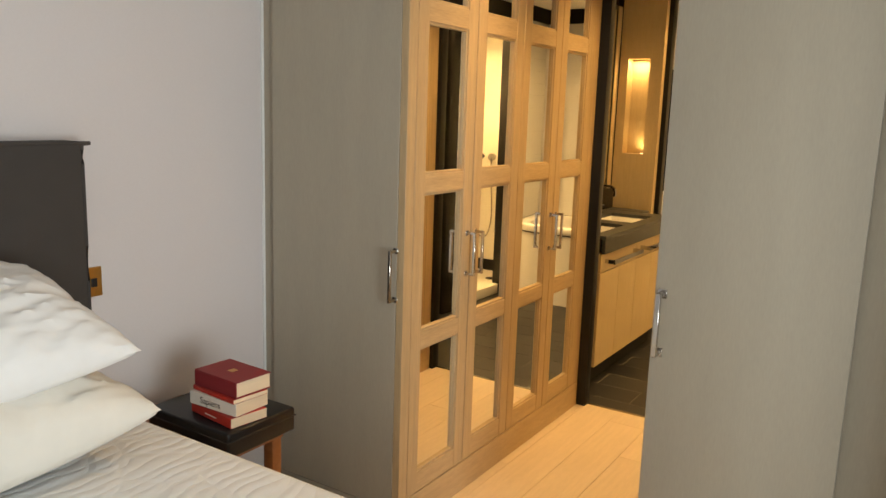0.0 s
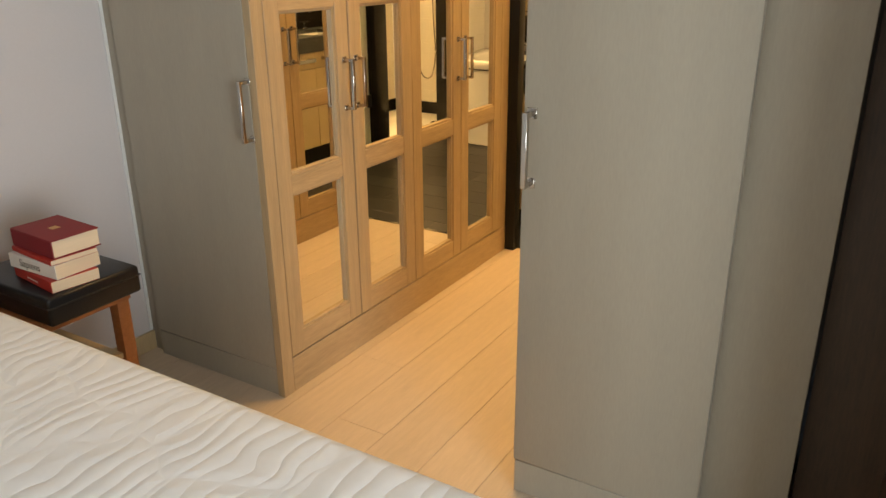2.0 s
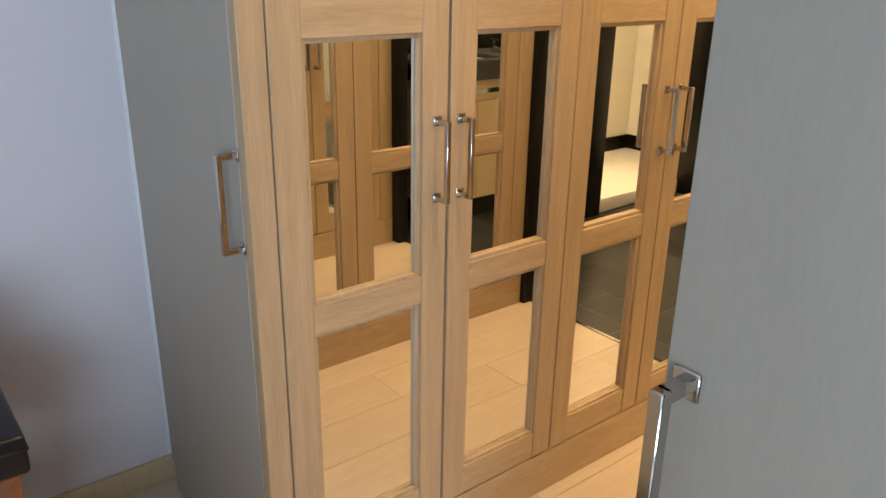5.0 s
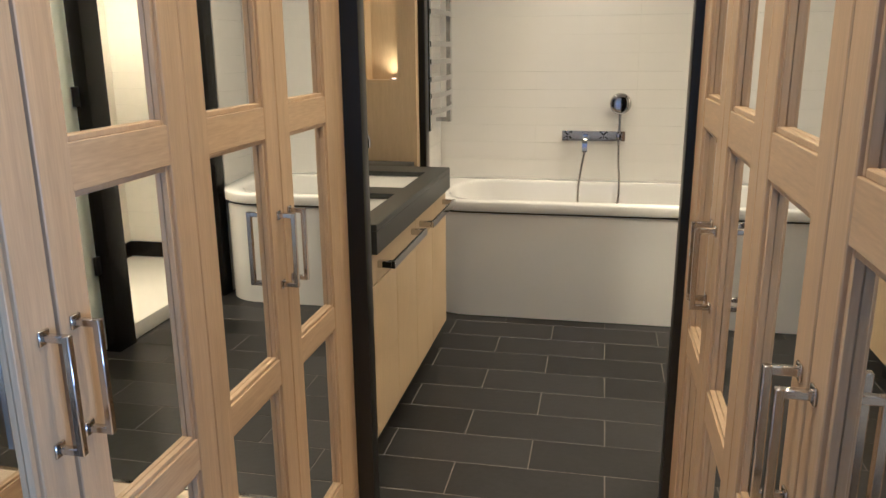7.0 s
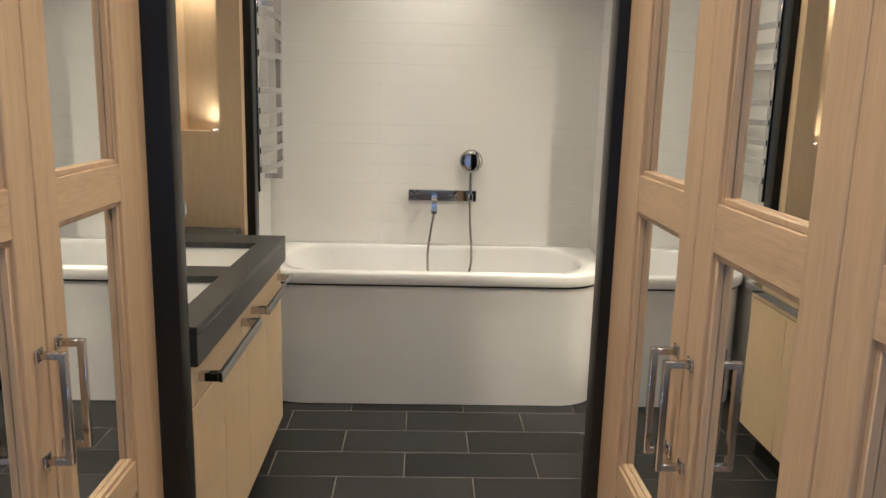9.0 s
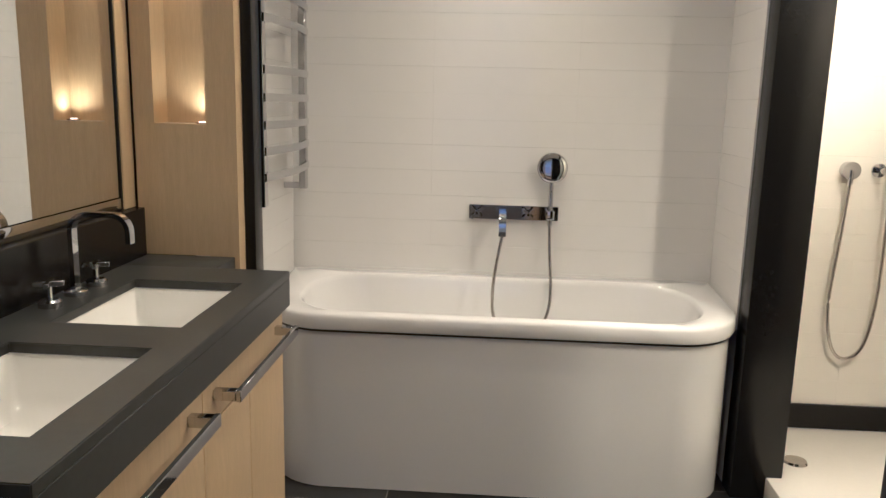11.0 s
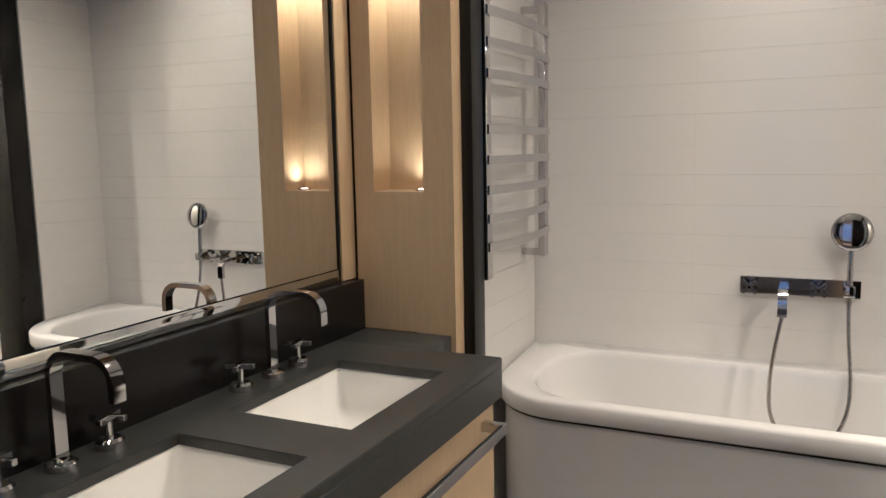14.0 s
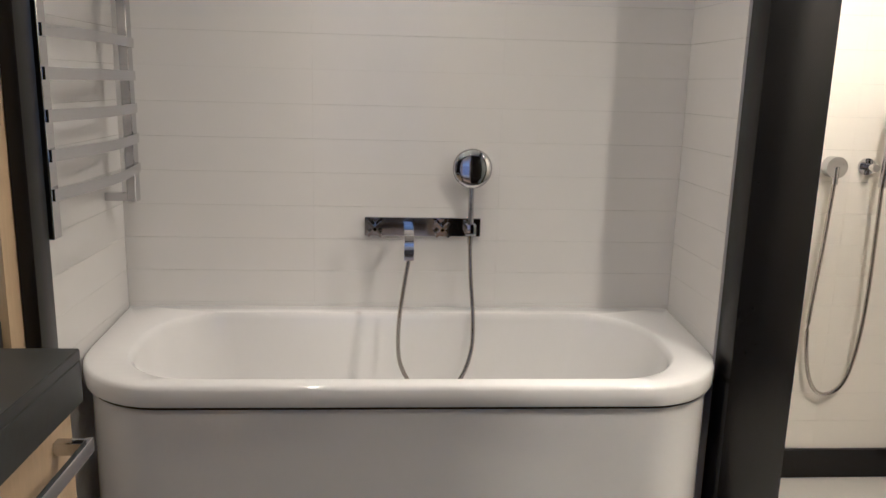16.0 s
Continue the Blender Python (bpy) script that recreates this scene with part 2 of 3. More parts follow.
# ---- the plan ----
CEILING = 2.45
XW = -1.835            # bedroom wall behind the bed head
XL, XR = -1.140, -0.206   # corridor faces of the two wardrobes
YL, YR = 2.690, 2.655     # bedroom faces of the grey doors
YJ0, YJ1 = 4.35, 4.41     # black frame between corridor and bathroom
XM = -1.65            # mirror wall
YN = 6.03             # niche column
TX0, TX1, TY0, TY1 = -1.388, 0.32, 6.285, 6.865   # bath recess
SX = 1.25             # far side of the shower

# ---- setting ----
structure("floor_base", box(-2.1, 2.8, -1.8, 7.1, -0.12, -0.012), FLOOR_GROUT, "dark sub-floor under the boards and slate tiles", "floor")
structure("ceiling", box(-2.1, 2.8, -1.8, 7.1, CEILING, CEILING + 0.1), CEIL, "plain white painted ceiling", "ceiling")
structure("wall_west", box(XW - 0.12, XW, -1.7, 4.5, 0, CEILING), WALL, "plain pale grey painted wall behind the bed", "wall")
structure("wall_recess", box(0.445, 2.6, 3.15, 3.27, 0, CEILING), WALL, "plain pale wall beyond the grey wardrobe", "wall")
structure("wall_south", box(XW, 2.6, -1.7, -1.58, 0, CEILING), WALL, "plain pale painted wall across the bed", "wall")
WY0, WY1, WZ0, WZ1 = -0.30, 1.20, 0.40, 2.05
bm = box(2.6, 2.72, -1.7, WY0, 0, CEILING)
add_box(bm, 2.6, 2.72, WY1, 3.3, 0, CEILING)
add_box(bm, 2.6, 2.72, WY0, WY1, 0, WZ0)
add_box(bm, 2.6, 2.72, WY0, WY1, WZ1, CEILING)
structure("wall_east", bm, WALL, "pale painted wall with the window opening", "wall")
win = structure("window_1", box(2.64, 2.69, WY0, WY0 + 0.05, WZ0, WZ1), FRAME_WHITE, "white framed bedroom window that lets in daylight", "window")
WM = (WY0 + WY1) / 2
for n_, b_ in (("window_frame", (WY1 - 0.05, WY1, WZ0, WZ1)), ("window_frame", (WY0 + 0.05, WY1 - 0.05, WZ0, WZ0 + 0.05)), ("window_frame", (WY0 + 0.05, WY1 - 0.05, WZ1 - 0.05, WZ1)), ("mullion", (WM - 0.025, WM + 0.025, WZ0 + 0.05, WZ1 - 0.05))):
    part(n_, box(2.64, 2.69, *b_, 0.004), FRAME_WHITE, win)
structure("baseboard", box(XW, XW + 0.014, 2.06, YL + 0.03, 0, 0.075, 0.003), OAK_PALE, "low pale wooden skirting board along the bedroom wall", "baseboard")

structure("trim", box(XW + 0.001, XW + 0.007, YL + 0.010, YL + 0.0215, 0.08, CEILING), FRAME_WHITE, "thin white sealant line in the corner", "trim")

# bathroom shell
structure("wall_mirror", box(XM - 0.15, XM - 0.023, YJ0, 7.0, 0, CEILING), BLACK, "black stone wall behind the basins", "wall")
wb = structure("wall_north", box(TX0 - 0.15, SX + 0.1, TY1 + 0.012, TY1 + 0.13, 0, CEILING), GROUT, "white tiled wall behind the bath and shower", "wall")
wl = structure("wall_bath_west", box(TX0 - 0.14, TX0 - 0.012, YN + 0.13, TY1 + 0.012, 0, CEILING), GROUT, "white tiled wall with the towel rail", "wall")
wr = structure("wall_bath_east", box(TX1 + 0.012, TX1 + 0.17, 6.50, TY1 + 0.012, 0, CEILING), GROUT, "white tiled wall between bath and shower", "wall")
ws = structure("wall_shower", box(SX + 0.012, SX + 0.13, 4.4, TY1 + 0.13, 0, CEILING), GROUT, "cream tiled far wall of the shower", "wall")
structure("wall_closet", box(XR + 0.081, SX + 0.012, YJ0 + 0.002, YJ1 - 0.002, 0, CEILING), BLACK, "dark wall between wardrobe and bathroom", "wall")
structure("door_frame", box(-1.66, XL + 0.048, YJ0, YJ1, 0, CEILING, 0.003), BLACK_WOOD, "black upright frame of the bathroom opening", "door frame")
structure("door_frame", box(XR - 0.020, XR + 0.08, YJ0, YJ1, 0, CEILING, 0.003), BLACK_WOOD, "black upright frame of the bathroom opening", "door frame")
structure("trim", box(XM, SX, YJ1 + 0.002, YJ1 + 0.02, 2.33, CEILING), BLACK_WOOD, "black band under the bathroom ceiling", "trim")
structure("trim", box(TX0, TX1, TY1 - 0.02, TY1 - 0.002, 2.33, CEILING), BLACK_WOOD, "black band under the bathroom ceiling", "trim")
structure("trim", box(TX1 - 0.02, TX1 - 0.002, 6.39, TY1 - 0.02, 2.33, CEILING), BLACK_WOOD, "black band under the bathroom ceiling", "trim")
structure("trim", box(0.41, 0.52, 4.6, 6.39, 2.28, CEILING), BLACK_WOOD, "black lintel over the shower opening", "trim")
structure("trim", box(TX1 + 0.2, SX, TY1 - 0.02, TY1 - 0.002, 2.33, CEILING), BLACK_WOOD, "black band under the bathroom ceiling", "trim")
structure("threshold", box(XL - 0.01, XR + 0.01, YJ0 + 0.045, YJ0 + 0.06, -0.01, 0.003, 0.001, 1), NICKEL, "thin metal strip between boards and slate", "threshold")
structure("pillar", box(TX1 + 0.005, 0.502, 6.39, 6.49, 0, CEILING, 0.002), BLACK, "black stone pillar between bath and shower", "pillar")
structure("pillar", box(0.42, 0.55, 5.46, 5.60, 0, CEILING, 0.002), BLACK, "black stone pillar beside the shower screen", "pillar")

# niche column
bm = bmesh.new()
NX0, NX1, NZ0, NZ1 = -1.588, -1.430, 1.300, 1.972
for b_ in ((XM, NX0, YN, YN + 0.13, 0.9, CEILING), (NX1, -1.338, YN, YN + 0.13, 0, CEILING), (NX0, NX1, YN, YN + 0.13, 0.9, NZ0), (NX0, NX1, YN, YN + 0.13, NZ1, CEILING), (NX0, NX1, YN + 0.10, YN + 0.13, NZ0, NZ1)):
    add_box(bm, *b_)
structure("niche_column", bm, OAK_PALE, "pale oak panel with a tall lit niche", "wall panel")
structure("trim", box(-1.3375, -1.304, YN + 0.055, YN + 0.132, 0, CEILING, 0.002), BLACK_WOOD, "black upright trim beside the niche panel", "trim")

# ---- wardrobes ----
PANES = [(0.213, 0.700), (0.763, 1.268), (1.335, 1.855), (1.925, 2.335)]
DOORS_Y = [(2.744, 3.134), (3.141, 3.516), (3.519, 3.893), (3.897, 4.268)]
DOOR_Z0, DOOR_Z1 = 0.135, 2.405


def bow_handle(parent, wall, out, along, z0, z1, mat=NICKEL, label="polished nickel bow handle", bar=0.011):
    """A square bow handle on an upright face: wall point, outward direction, direction across the face."""
    bm = bmesh.new()
    w, o, a = Vector(wall), Vector(out), Vector(along)
    reach = 0.036

    def piece(c, so, sa, sz):
        rot = Matrix((o, a, Vector((0, 0, 1)))).transposed().to_4x4()
        add_box(bm, -so / 2, so / 2, -sa / 2, sa / 2, -sz / 2, sz / 2, 0.0015, 1, Matrix.Translation(c) @ rot)
    mid = (z0 + z1) / 2
    piece(w + o * reach + Vector((0, 0, mid)), bar, bar, z1 - z0)
    for z in (z0 + bar / 2, z1 - bar / 2):
        piece(w + o * (reach / 2) + Vector((0, 0, z)), reach, bar * 0.95, bar)
        piece(w + o * 0.002 + Vector((0, 0, z)), 0.004, bar * 1.9, bar * 1.9)
    return part("handle", bm, mat, parent, label)


def mirror_door(wardrobe, face, s, y0, y1, handle_at):
    """An oak framed door with four mirror panes. face: its front's x, s: +1 where it faces +x."""
    t, stile = 0.024, 0.064
    bm = box(face - s * t, face, y0, y0 + stile, DOOR_Z0, DOOR_Z1, 0.0018, 1)
    door = part("door", bm, OAK_V, wardrobe, "limed oak framed door with mirror panes")
    part("stile", box(face - s * t, face, y1 - stile, y1, DOOR_Z0, DOOR_Z1, 0.0018, 1), OAK_V, door)
    edges = [DOOR_Z0] + [z for p in PANES for z in p] + [DOOR_Z1]
    for z0, z1 in zip(edges[::2], edges[1::2]):
        part("rail", box(face - s * t, face - s * 0.0015, y0 + stile, y1 - stile, z0, z1, 0.0012, 1), OAK_H, door)
    for z0, z1 in PANES:
        a, b = y0 + stile, y1 - stile
        part("mirror_pane", box(face - s * 0.020, face - s * 0.017, a - 0.004, b + 0.004, z0 - 0.004, z1 + 0.004), MIRROR, door, "clear mirror pane")
        bead = bmesh.new()
        k = 0.009
        for q in ((a, a + k, z0, z1), (b - k, b, z0, z1), (a + k, b - k, z0, z0 + k), (a + k, b - k, z1 - k, z1)):
            add_box(bead, face - s * 0.017, face - s * 0.006, *q, 0.0012, 1)
        part("bead", bead, OAK_V, door)
    hy = y1 - 0.028 if handle_at > 0 else y0 + 0.028
    bow_handle(door, (face, hy, 0), (s, 0, 0), (0, 1, 0), 0.928, 1.100)
    return door


def wardrobe(face, s, back, front, label):
    """A run of four mirrored doors along the corridor."""
    w = empty("wardrobe", face, 3.5, 0, label, "wardrobe", "mirrored wardrobes along the corridor")
    part("body", box(face - s * 0.030, back, front + 0.045, YJ0 - 0.005, 0.0, CEILING - 0.004), DARK_WOOD, w, "dark wardrobe interior carcass")
    part("end_post", box(face - s * 0.03, face, front, 2.741, 0, CEILING - 0.004, 0.0018, 1), OAK_V, w, "oak corner post")
    part("filler", box(face - s * 0.028, face - s * 0.002, 4.271, YJ0 - 0.003, 0.13, CEILING - 0.004, 0.0018, 1), OAK_V, w)
    part("plinth", box(face - s * 0.028, face - s * 0.001, 2.743, YJ0 - 0.003, 0, 0.130, 0.0018, 1), OAK_H, w)
    part("top_rail", box(face - s * 0.028, face - s * 0.001, 2.743, 4.269, 2.408, CEILING - 0.004, 0.0018, 1), OAK_H, w)
    for (y0, y1), h in zip(DOORS_Y, (1, -1, 1, -1)):
        mirror_door(w, face, s, y0, y1, h)
    return w


wardrobe(XL, 1, XW + 0.003, YL, "limed oak wardrobe with four mirror-paned doors")
wardrobe(XR, -1, 0.39, YR + 0.03, "limed oak wardrobe with four mirror-paned doors")

# grey doors towards the bedroom
gl = empty("grey_wardrobe", -1.5, YL, 0, "grey-washed veneer wardrobe door beside the bedside table", "wardrobe")
gd = part("door", box(-1.765, -1.172, YL, YL + 0.022, 0.105, 2.42, 0.002, 1), GREY_DOOR, gl, "grey-washed veneer door")
part("plinth", box(-1.765, -1.170, YL + 0.004, YL + 0.03, 0, 0.100, 0.002, 1), GREY_DOOR, gl)
part("filler", box(XW + 0.001, -1.768, YL + 0.022, YL + 0.04, 0, CEILING - 0.004, 0.001, 1), GREY_DOOR, gl)
part("top_panel", box(-1.765, -1.170, YL + 0.002, YL + 0.03, 2.424, CEILING - 0.004), GREY_DOOR, gl)
bow_handle(gd, (-1.174, YL, 0), (0, -1, 0), (1, 0, 0), 0.895, 1.080, NICKEL)
gr = empty("grey_wardrobe", 0.1, YR, 0, "grey-washed veneer wardrobe with two tall doors", "wardrobe")
gd = part("door", box(-0.254, 0.245, YR, YR + 0.024, 0.108, 2.42, 0.003, 2), GREY_DOOR, gr, "grey-washed veneer door")
bow_handle(gd, (-0.232, YR, 0), (0, -1, 0), (1, 0, 0), 0.903, 1.084, NICKEL, bar=0.014)
part("door", box(0.200, 0.437, YR + 0.034, YR + 0.057, 0.108, 2.42, 0.003, 2), GREY_DOOR, gr, "grey-washed veneer door")
part("body", box(-0.15, 0.405, YR + 0.060, YR + 0.085, 0, CEILING - 0.004), DARK_WOOD, gr)
part("plinth", box(-0.252, 0.243, YR + 0.004, YR + 0.058, 0, 0.104, 0.002, 1), GREY_DOOR, gr)
part("plinth", box(0.2435, 0.432, YR + 0.036, YR + 0.058, 0, 0.104, 0.002, 1), GREY_DOOR, gr)
part("side_panel", box(0.392, 0.410, YR + 0.086, 3.27, 0, CEILING - 0.004), DARK_WOOD, gr, "dark stained side panel")
# body and doors stand out of view, brought forward to shade the grey door
shade_cupboard = empty("cupboard", 1.0, 2.9, 0, "dark stained wood beside the grey wardrobe, with an unseen body added to shade its door", "cupboard")
part("body", box(0.62, 1.80, 2.345, 3.14, 0.0, CEILING - 0.004), DARK_WOOD, shade_cupboard)
part("filler", box(0.440, 0.619, 2.80, 2.83, 0.0, CEILING - 0.004), DARK_WOOD, shade_cupboard)
for x in (0.623, 1.213):
    d = part("door", box(x, x + 0.586, 2.320, 2.343, 0.09, 2.42, 0.002, 1), DARK_WOOD, shade_cupboard)

# ---- bed ----
BX0, BX1, BY0, BY1, BZ = -1.735, 0.20, 0.30, 1.880, 0.668


def soft_block(x0, x1, y0, y1, z0, z1, r):
    """A mattress-like block: rounded plan and edges, with a slightly crowned top."""
    bm = bmesh.new()
    add_box(bm, x0, x1, y0, y1, z0, z1)
    bmesh.ops.bevel(bm, geom=[e for e in bm.edges if abs(e.verts[0].co.z - e.verts[1].co.z) > 0.05], offset=r * 1.6, segments=5, affect="EDGES", profile=0.5)
    bmesh.ops.bevel(bm, geom=[e for e in bm.edges if all(abs(v.co.z - z1) < 1e-4 for v in e.verts) and len(e.link_faces) == 2 and any(abs(f.normal.z) < 0.5 for f in e.link_faces)], offset=r, segments=5, affect="EDGES", profile=0.5)
    return bm


bed = empty("bed", -0.8, 1.1, 0, "double bed with bare white quilted mattress and charcoal headboard", "bed")
part("base", box(BX0, BX1 - 0.02, BY0 + 0.02, BY1 - 0.02, 0.06, 0.36, 0.01), BASE_CLOTH, bed, "grey cloth bed base")
part("mattress", soft_block(BX0, BX1, BY0, BY1, 0.362, BZ, 0.045), QUILT, bed, "white quilted mattress with stitched waves")
for x in (BX0 + 0.08, BX1 - 0.12):
    for y in (BY0 + 0.08, BY1 - 0.12):
        part("leg", cyl((x, y, 0), (x, y, 0.06), 0.025), BLACK_PLATE, bed)
hb = part("headboard", box(XW + 0.005, XW + 0.095, BY0 - 0.04, 1.905, 0.08, 1.435, 0.014, 3), HEADBOARD, bed, "charcoal fabric headboard with piped edge")
part("piping", tube([(XW + 0.092, 1.898, 0.12), (XW + 0.092, 1.900, 0.8), (XW + 0.092, 1.900, 1.37), (XW + 0.092, 1.896, 1.422), (XW + 0.092, 1.85, 1.429), (XW + 0.092, 1.0, 1.429), (XW + 0.092, 0.3, 1.429)], 0.006, 8, 6), HEADBOARD, hb)


def pillow(name, m, lx, ly, h, mat, label, seed):
    """A stuffed pillow: full middle, thin drawn-out corners, soft creases."""
    bm = bmesh.new()
    n = 70
    top, bot = {}, {}
    for i in range(n + 1):
        for j in range(n + 1):
            u, v = 2 * i / n - 1, 2 * j / n - 1
            pinch = 1 - 0.075 * (1 - u * u) ** 1.0 * abs(v) ** 3
            pinch2 = 1 - 0.075 * (1 - v * v) ** 1.0 * abs(u) ** 3
            x, y = u * lx / 2 * pinch2, v * ly / 2 * pinch
            full = ((1 - u ** 2) * (1 - v ** 2)) ** 0.42
            c = noise.noise(Vector((u * 2.4 + seed, v * 2.4, 0))) * 0.020 - abs(noise.noise(Vector((u * 5 + v * 3 + seed, v * 1.6 - u * 2, 3)))) * 0.030 - abs(noise.noise(Vector((u * 9 - v * 2 + seed, v * 3 + u, 8)))) * 0.014
            top[i, j] = bm.verts.new((x, y, h * 0.62 * full + c * full ** 0.6))
            edge = i in (0, n) or j in (0, n)
            bot[i, j] = top[i, j] if edge else bm.verts.new((x, y, -h * 0.46 * full))
    for i in range(n):
        for j in range(n):
            bm.faces.new((top[i, j], top[i + 1, j], top[i + 1, j + 1], top[i, j + 1]))
            q = (bot[i, j + 1], bot[i + 1, j + 1], bot[i + 1, j], bot[i, j])
            if len(set(q)) > 2:
                try:
                    bm.faces.new(tuple(dict.fromkeys(q)))
                except ValueError:
                    pass
    bmesh.ops.transform(bm, matrix=m, verts=bm.verts)
    return thing(name, bm, mat, label, "pillow", "pillows at the bed head")


pillow("pillow", pose(-1.45, 1.345, 0.800, 0, 3, 3), 0.52, 0.78, 0.27, TICKING, "cream cotton pillow lying on the mattress", 1.3)
pillow("pillow", pose(-1.49, 1.315, 1.000, 3, 13, -3), 0.54, 0.78, 0.25, LINEN, "white creased cotton pillow on the lower pillow", 7.7)

# ---- bedside ----
ns = empty("nightstand", -1.57, 2.10, 0, "red-brown wooden nightstand with an open shelf", "nightstand")
part("top", box(-1.82, -1.320, 1.900, 2.290, 0.495, 0.523, 0.003), CHERRY, ns)
for x in (-1.82, -1.366):
    for y in (1.902, 2.246):
        part("leg", box(x, x + 0.040, y, y + 0.040, 0, 0.494, 0.003), CHERRY, ns)
part("shelf", box(-1.808, -1.335, 1.943, 2.245, 0.315, 0.333, 0.002), OAK_PALE, ns, "pale wooden shelf board")
part("back_panel", box(-1.82, -1.81, 1.943, 2.245, 0.2, 0.494), CHERRY, ns)
part("apron", box(-1.779, -1.367, 2.268, 2.281, 0.455, 0.494), CHERRY, ns)
tray = thing("leather_box", box(-1.648, -1.278, 2.020, 2.302, 0.524, 0.604, 0.010, 3), LEATHER, "black leather covered flat box on the nightstand", "box")
part("lid_edge", box(-1.650, -1.276, 2.018, 2.304, 0.574, 0.578, 0.001, 1), BLACK_PLATE, tray)


def book(cx, cy, z, lx, ly, h, turn, cover, label, hard=True):
    """Cover boards, spine towards -y, and a block of pages."""
    m = pose(cx, cy, z, 0, 0, turn)
    t = 0.0028 if hard else 0.0012
    o = 0.003 if hard else 0.0
    b = empty("book", cx, cy, z, label, "book", "books stacked beside the bed")
    part("cover", box(-lx / 2, lx / 2, -ly / 2, ly / 2, 0, t, 0.0005, 1, m), cover, b)
    part("cover", box(-lx / 2, lx / 2, -ly / 2, ly / 2, h - t, h, 0.0005, 1, m), cover, b)
    part("spine", box(-lx / 2, lx / 2, -ly / 2 - 0.001, -ly / 2 + t, t, h - t, 0.0005, 1, m), cover, b)
    part("page_block", box(-lx / 2 + o, lx / 2 - o, -ly / 2 + t, ly / 2 - o, t, h - t, 0, 1, m), PAPER, b, "yellowed book pages")
    return b, m


BT = -4
b1, m1 = book(-1.395, 2.130, 0.605, 0.205, 0.130, 0.032, BT - 3, RED_SPINE, "thick paperback with a red spine", False)
b2, m2 = book(-1.398, 2.133, 0.638, 0.200, 0.130, 0.040, BT + 5, WHITE_COVER, "white paperback with dark title letters on its spine", False)
b3, m3 = book(-1.393, 2.135, 0.679, 0.198, 0.128, 0.014, BT - 1, RED_SPINE, "thin red and white paperback", False)
b4, m4 = book(-1.392, 2.145, 0.694, 0.195, 0.135, 0.050, BT + 1, RED_COVER, "dark red cloth-bound hardback on the stack")


def lettering(text, m, size, mat, parent):
    c = bpy.data.curves.new("title", "FONT")
    c.body, c.size, c.extrude, c.align_x, c.align_y = text, size, 0.0002, "CENTER", "CENTER"
    tmp = bpy.data.objects.new("title", c)
    scene.collection.objects.link(tmp)
    bpy.context.view_layer.update()
    me = bpy.data.meshes.new_from_object(tmp.evaluated_get(bpy.context.evaluated_depsgraph_get()))
    bpy.data.objects.remove(tmp)
    bm = bmesh.new()
    bm.from_mesh(me)
    bmesh.ops.transform(bm, matrix=m, verts=bm.verts)
    return part("title", bm, mat, parent, "printed title letters")


lettering("Sapiens", m2 @ pose(-0.01, -0.0664, 0.02, 90, 0, 0), 0.030, INK, b2)
part("title", box(-0.03, 0.03, -0.0665, -0.066, 0.012, 0.016, 0, 1, m1), WHITE_COVER, b1)
part("emblem", box(-0.012, 0.012, -0.012, 0.012, 0.0499, 0.0504, 0.0002, 1, m4), BRASS, b4, "small stamped emblem on the cover")

sw = empty("wall_switch", XW, 2.03, 0.98, "aged brass switch plate on the wall beside the headboard", "switch")
part("plate", box(XW + 0.0005, XW + 0.010, 1.910, 2.000, 0.942, 1.036, 0.002), BRASS, sw)
for k in range(2):
    part("rocker", box(XW + 0.0102, XW + 0.016, 1.930 + k * 0.03, 1.950 + k * 0.03, 0.974, 1.002, 0.002), BLACK_PLATE, sw)
so = empty("power_socket", XW, 2.0, 0.57, "black double socket on the wall above the nightstand", "socket")
part("plate", box(XW + 0.0005, XW + 0.010, 1.890, 2.032, 0.527, 0.612, 0.003), BLACK_PLATE, so)
for k in range(2):
    part("rocker", box(XW + 0.0102, XW + 0.014, 1.925 + k * 0.055, 1.94 + k * 0.055, 0.59, 0.605, 0.001), WHITE_COVER, so)
    part("slot", box(XW + 0.0102, XW + 0.0112, 1.92 + k * 0.055, 1.945 + k * 0.055, 0.555, 0.562), NICKEL, so)

# ---- vanity ----
VX, VY0, VY1, VZ = -1.140, 4.625, 5.870, 0.900
B1, B2 = (4.757, 5.157), (5.300, 5.700)
BXA, BXB = -1.512, -1.224


def slab_with_holes(xs, ys, holes, z0, z1, skip=()):
    bm = bmesh.new()
    v = {(i, j): bm.verts.new((x, y, z1)) for i, x in enumerate(xs) for j, y in enumerate(ys)}
    fs = [bm.faces.new((v[i, j], v[i + 1, j], v[i + 1, j + 1], v[i, j + 1])) for i in range(len(xs) - 1) for j in range(len(ys) - 1) if (i, j) not in holes]
    r = bmesh.ops.extrude_face_region(bm, geom=fs)
    bmesh.ops.translate(bm, vec=(0, 0, z0 - z1), verts=[g for g in r["geom"] if isinstance(g, bmesh.types.BMVert)])
    bmesh.ops.delete(bm, geom=[u for u in bm.verts if not u.link_faces], context="VERTS")
    return bm


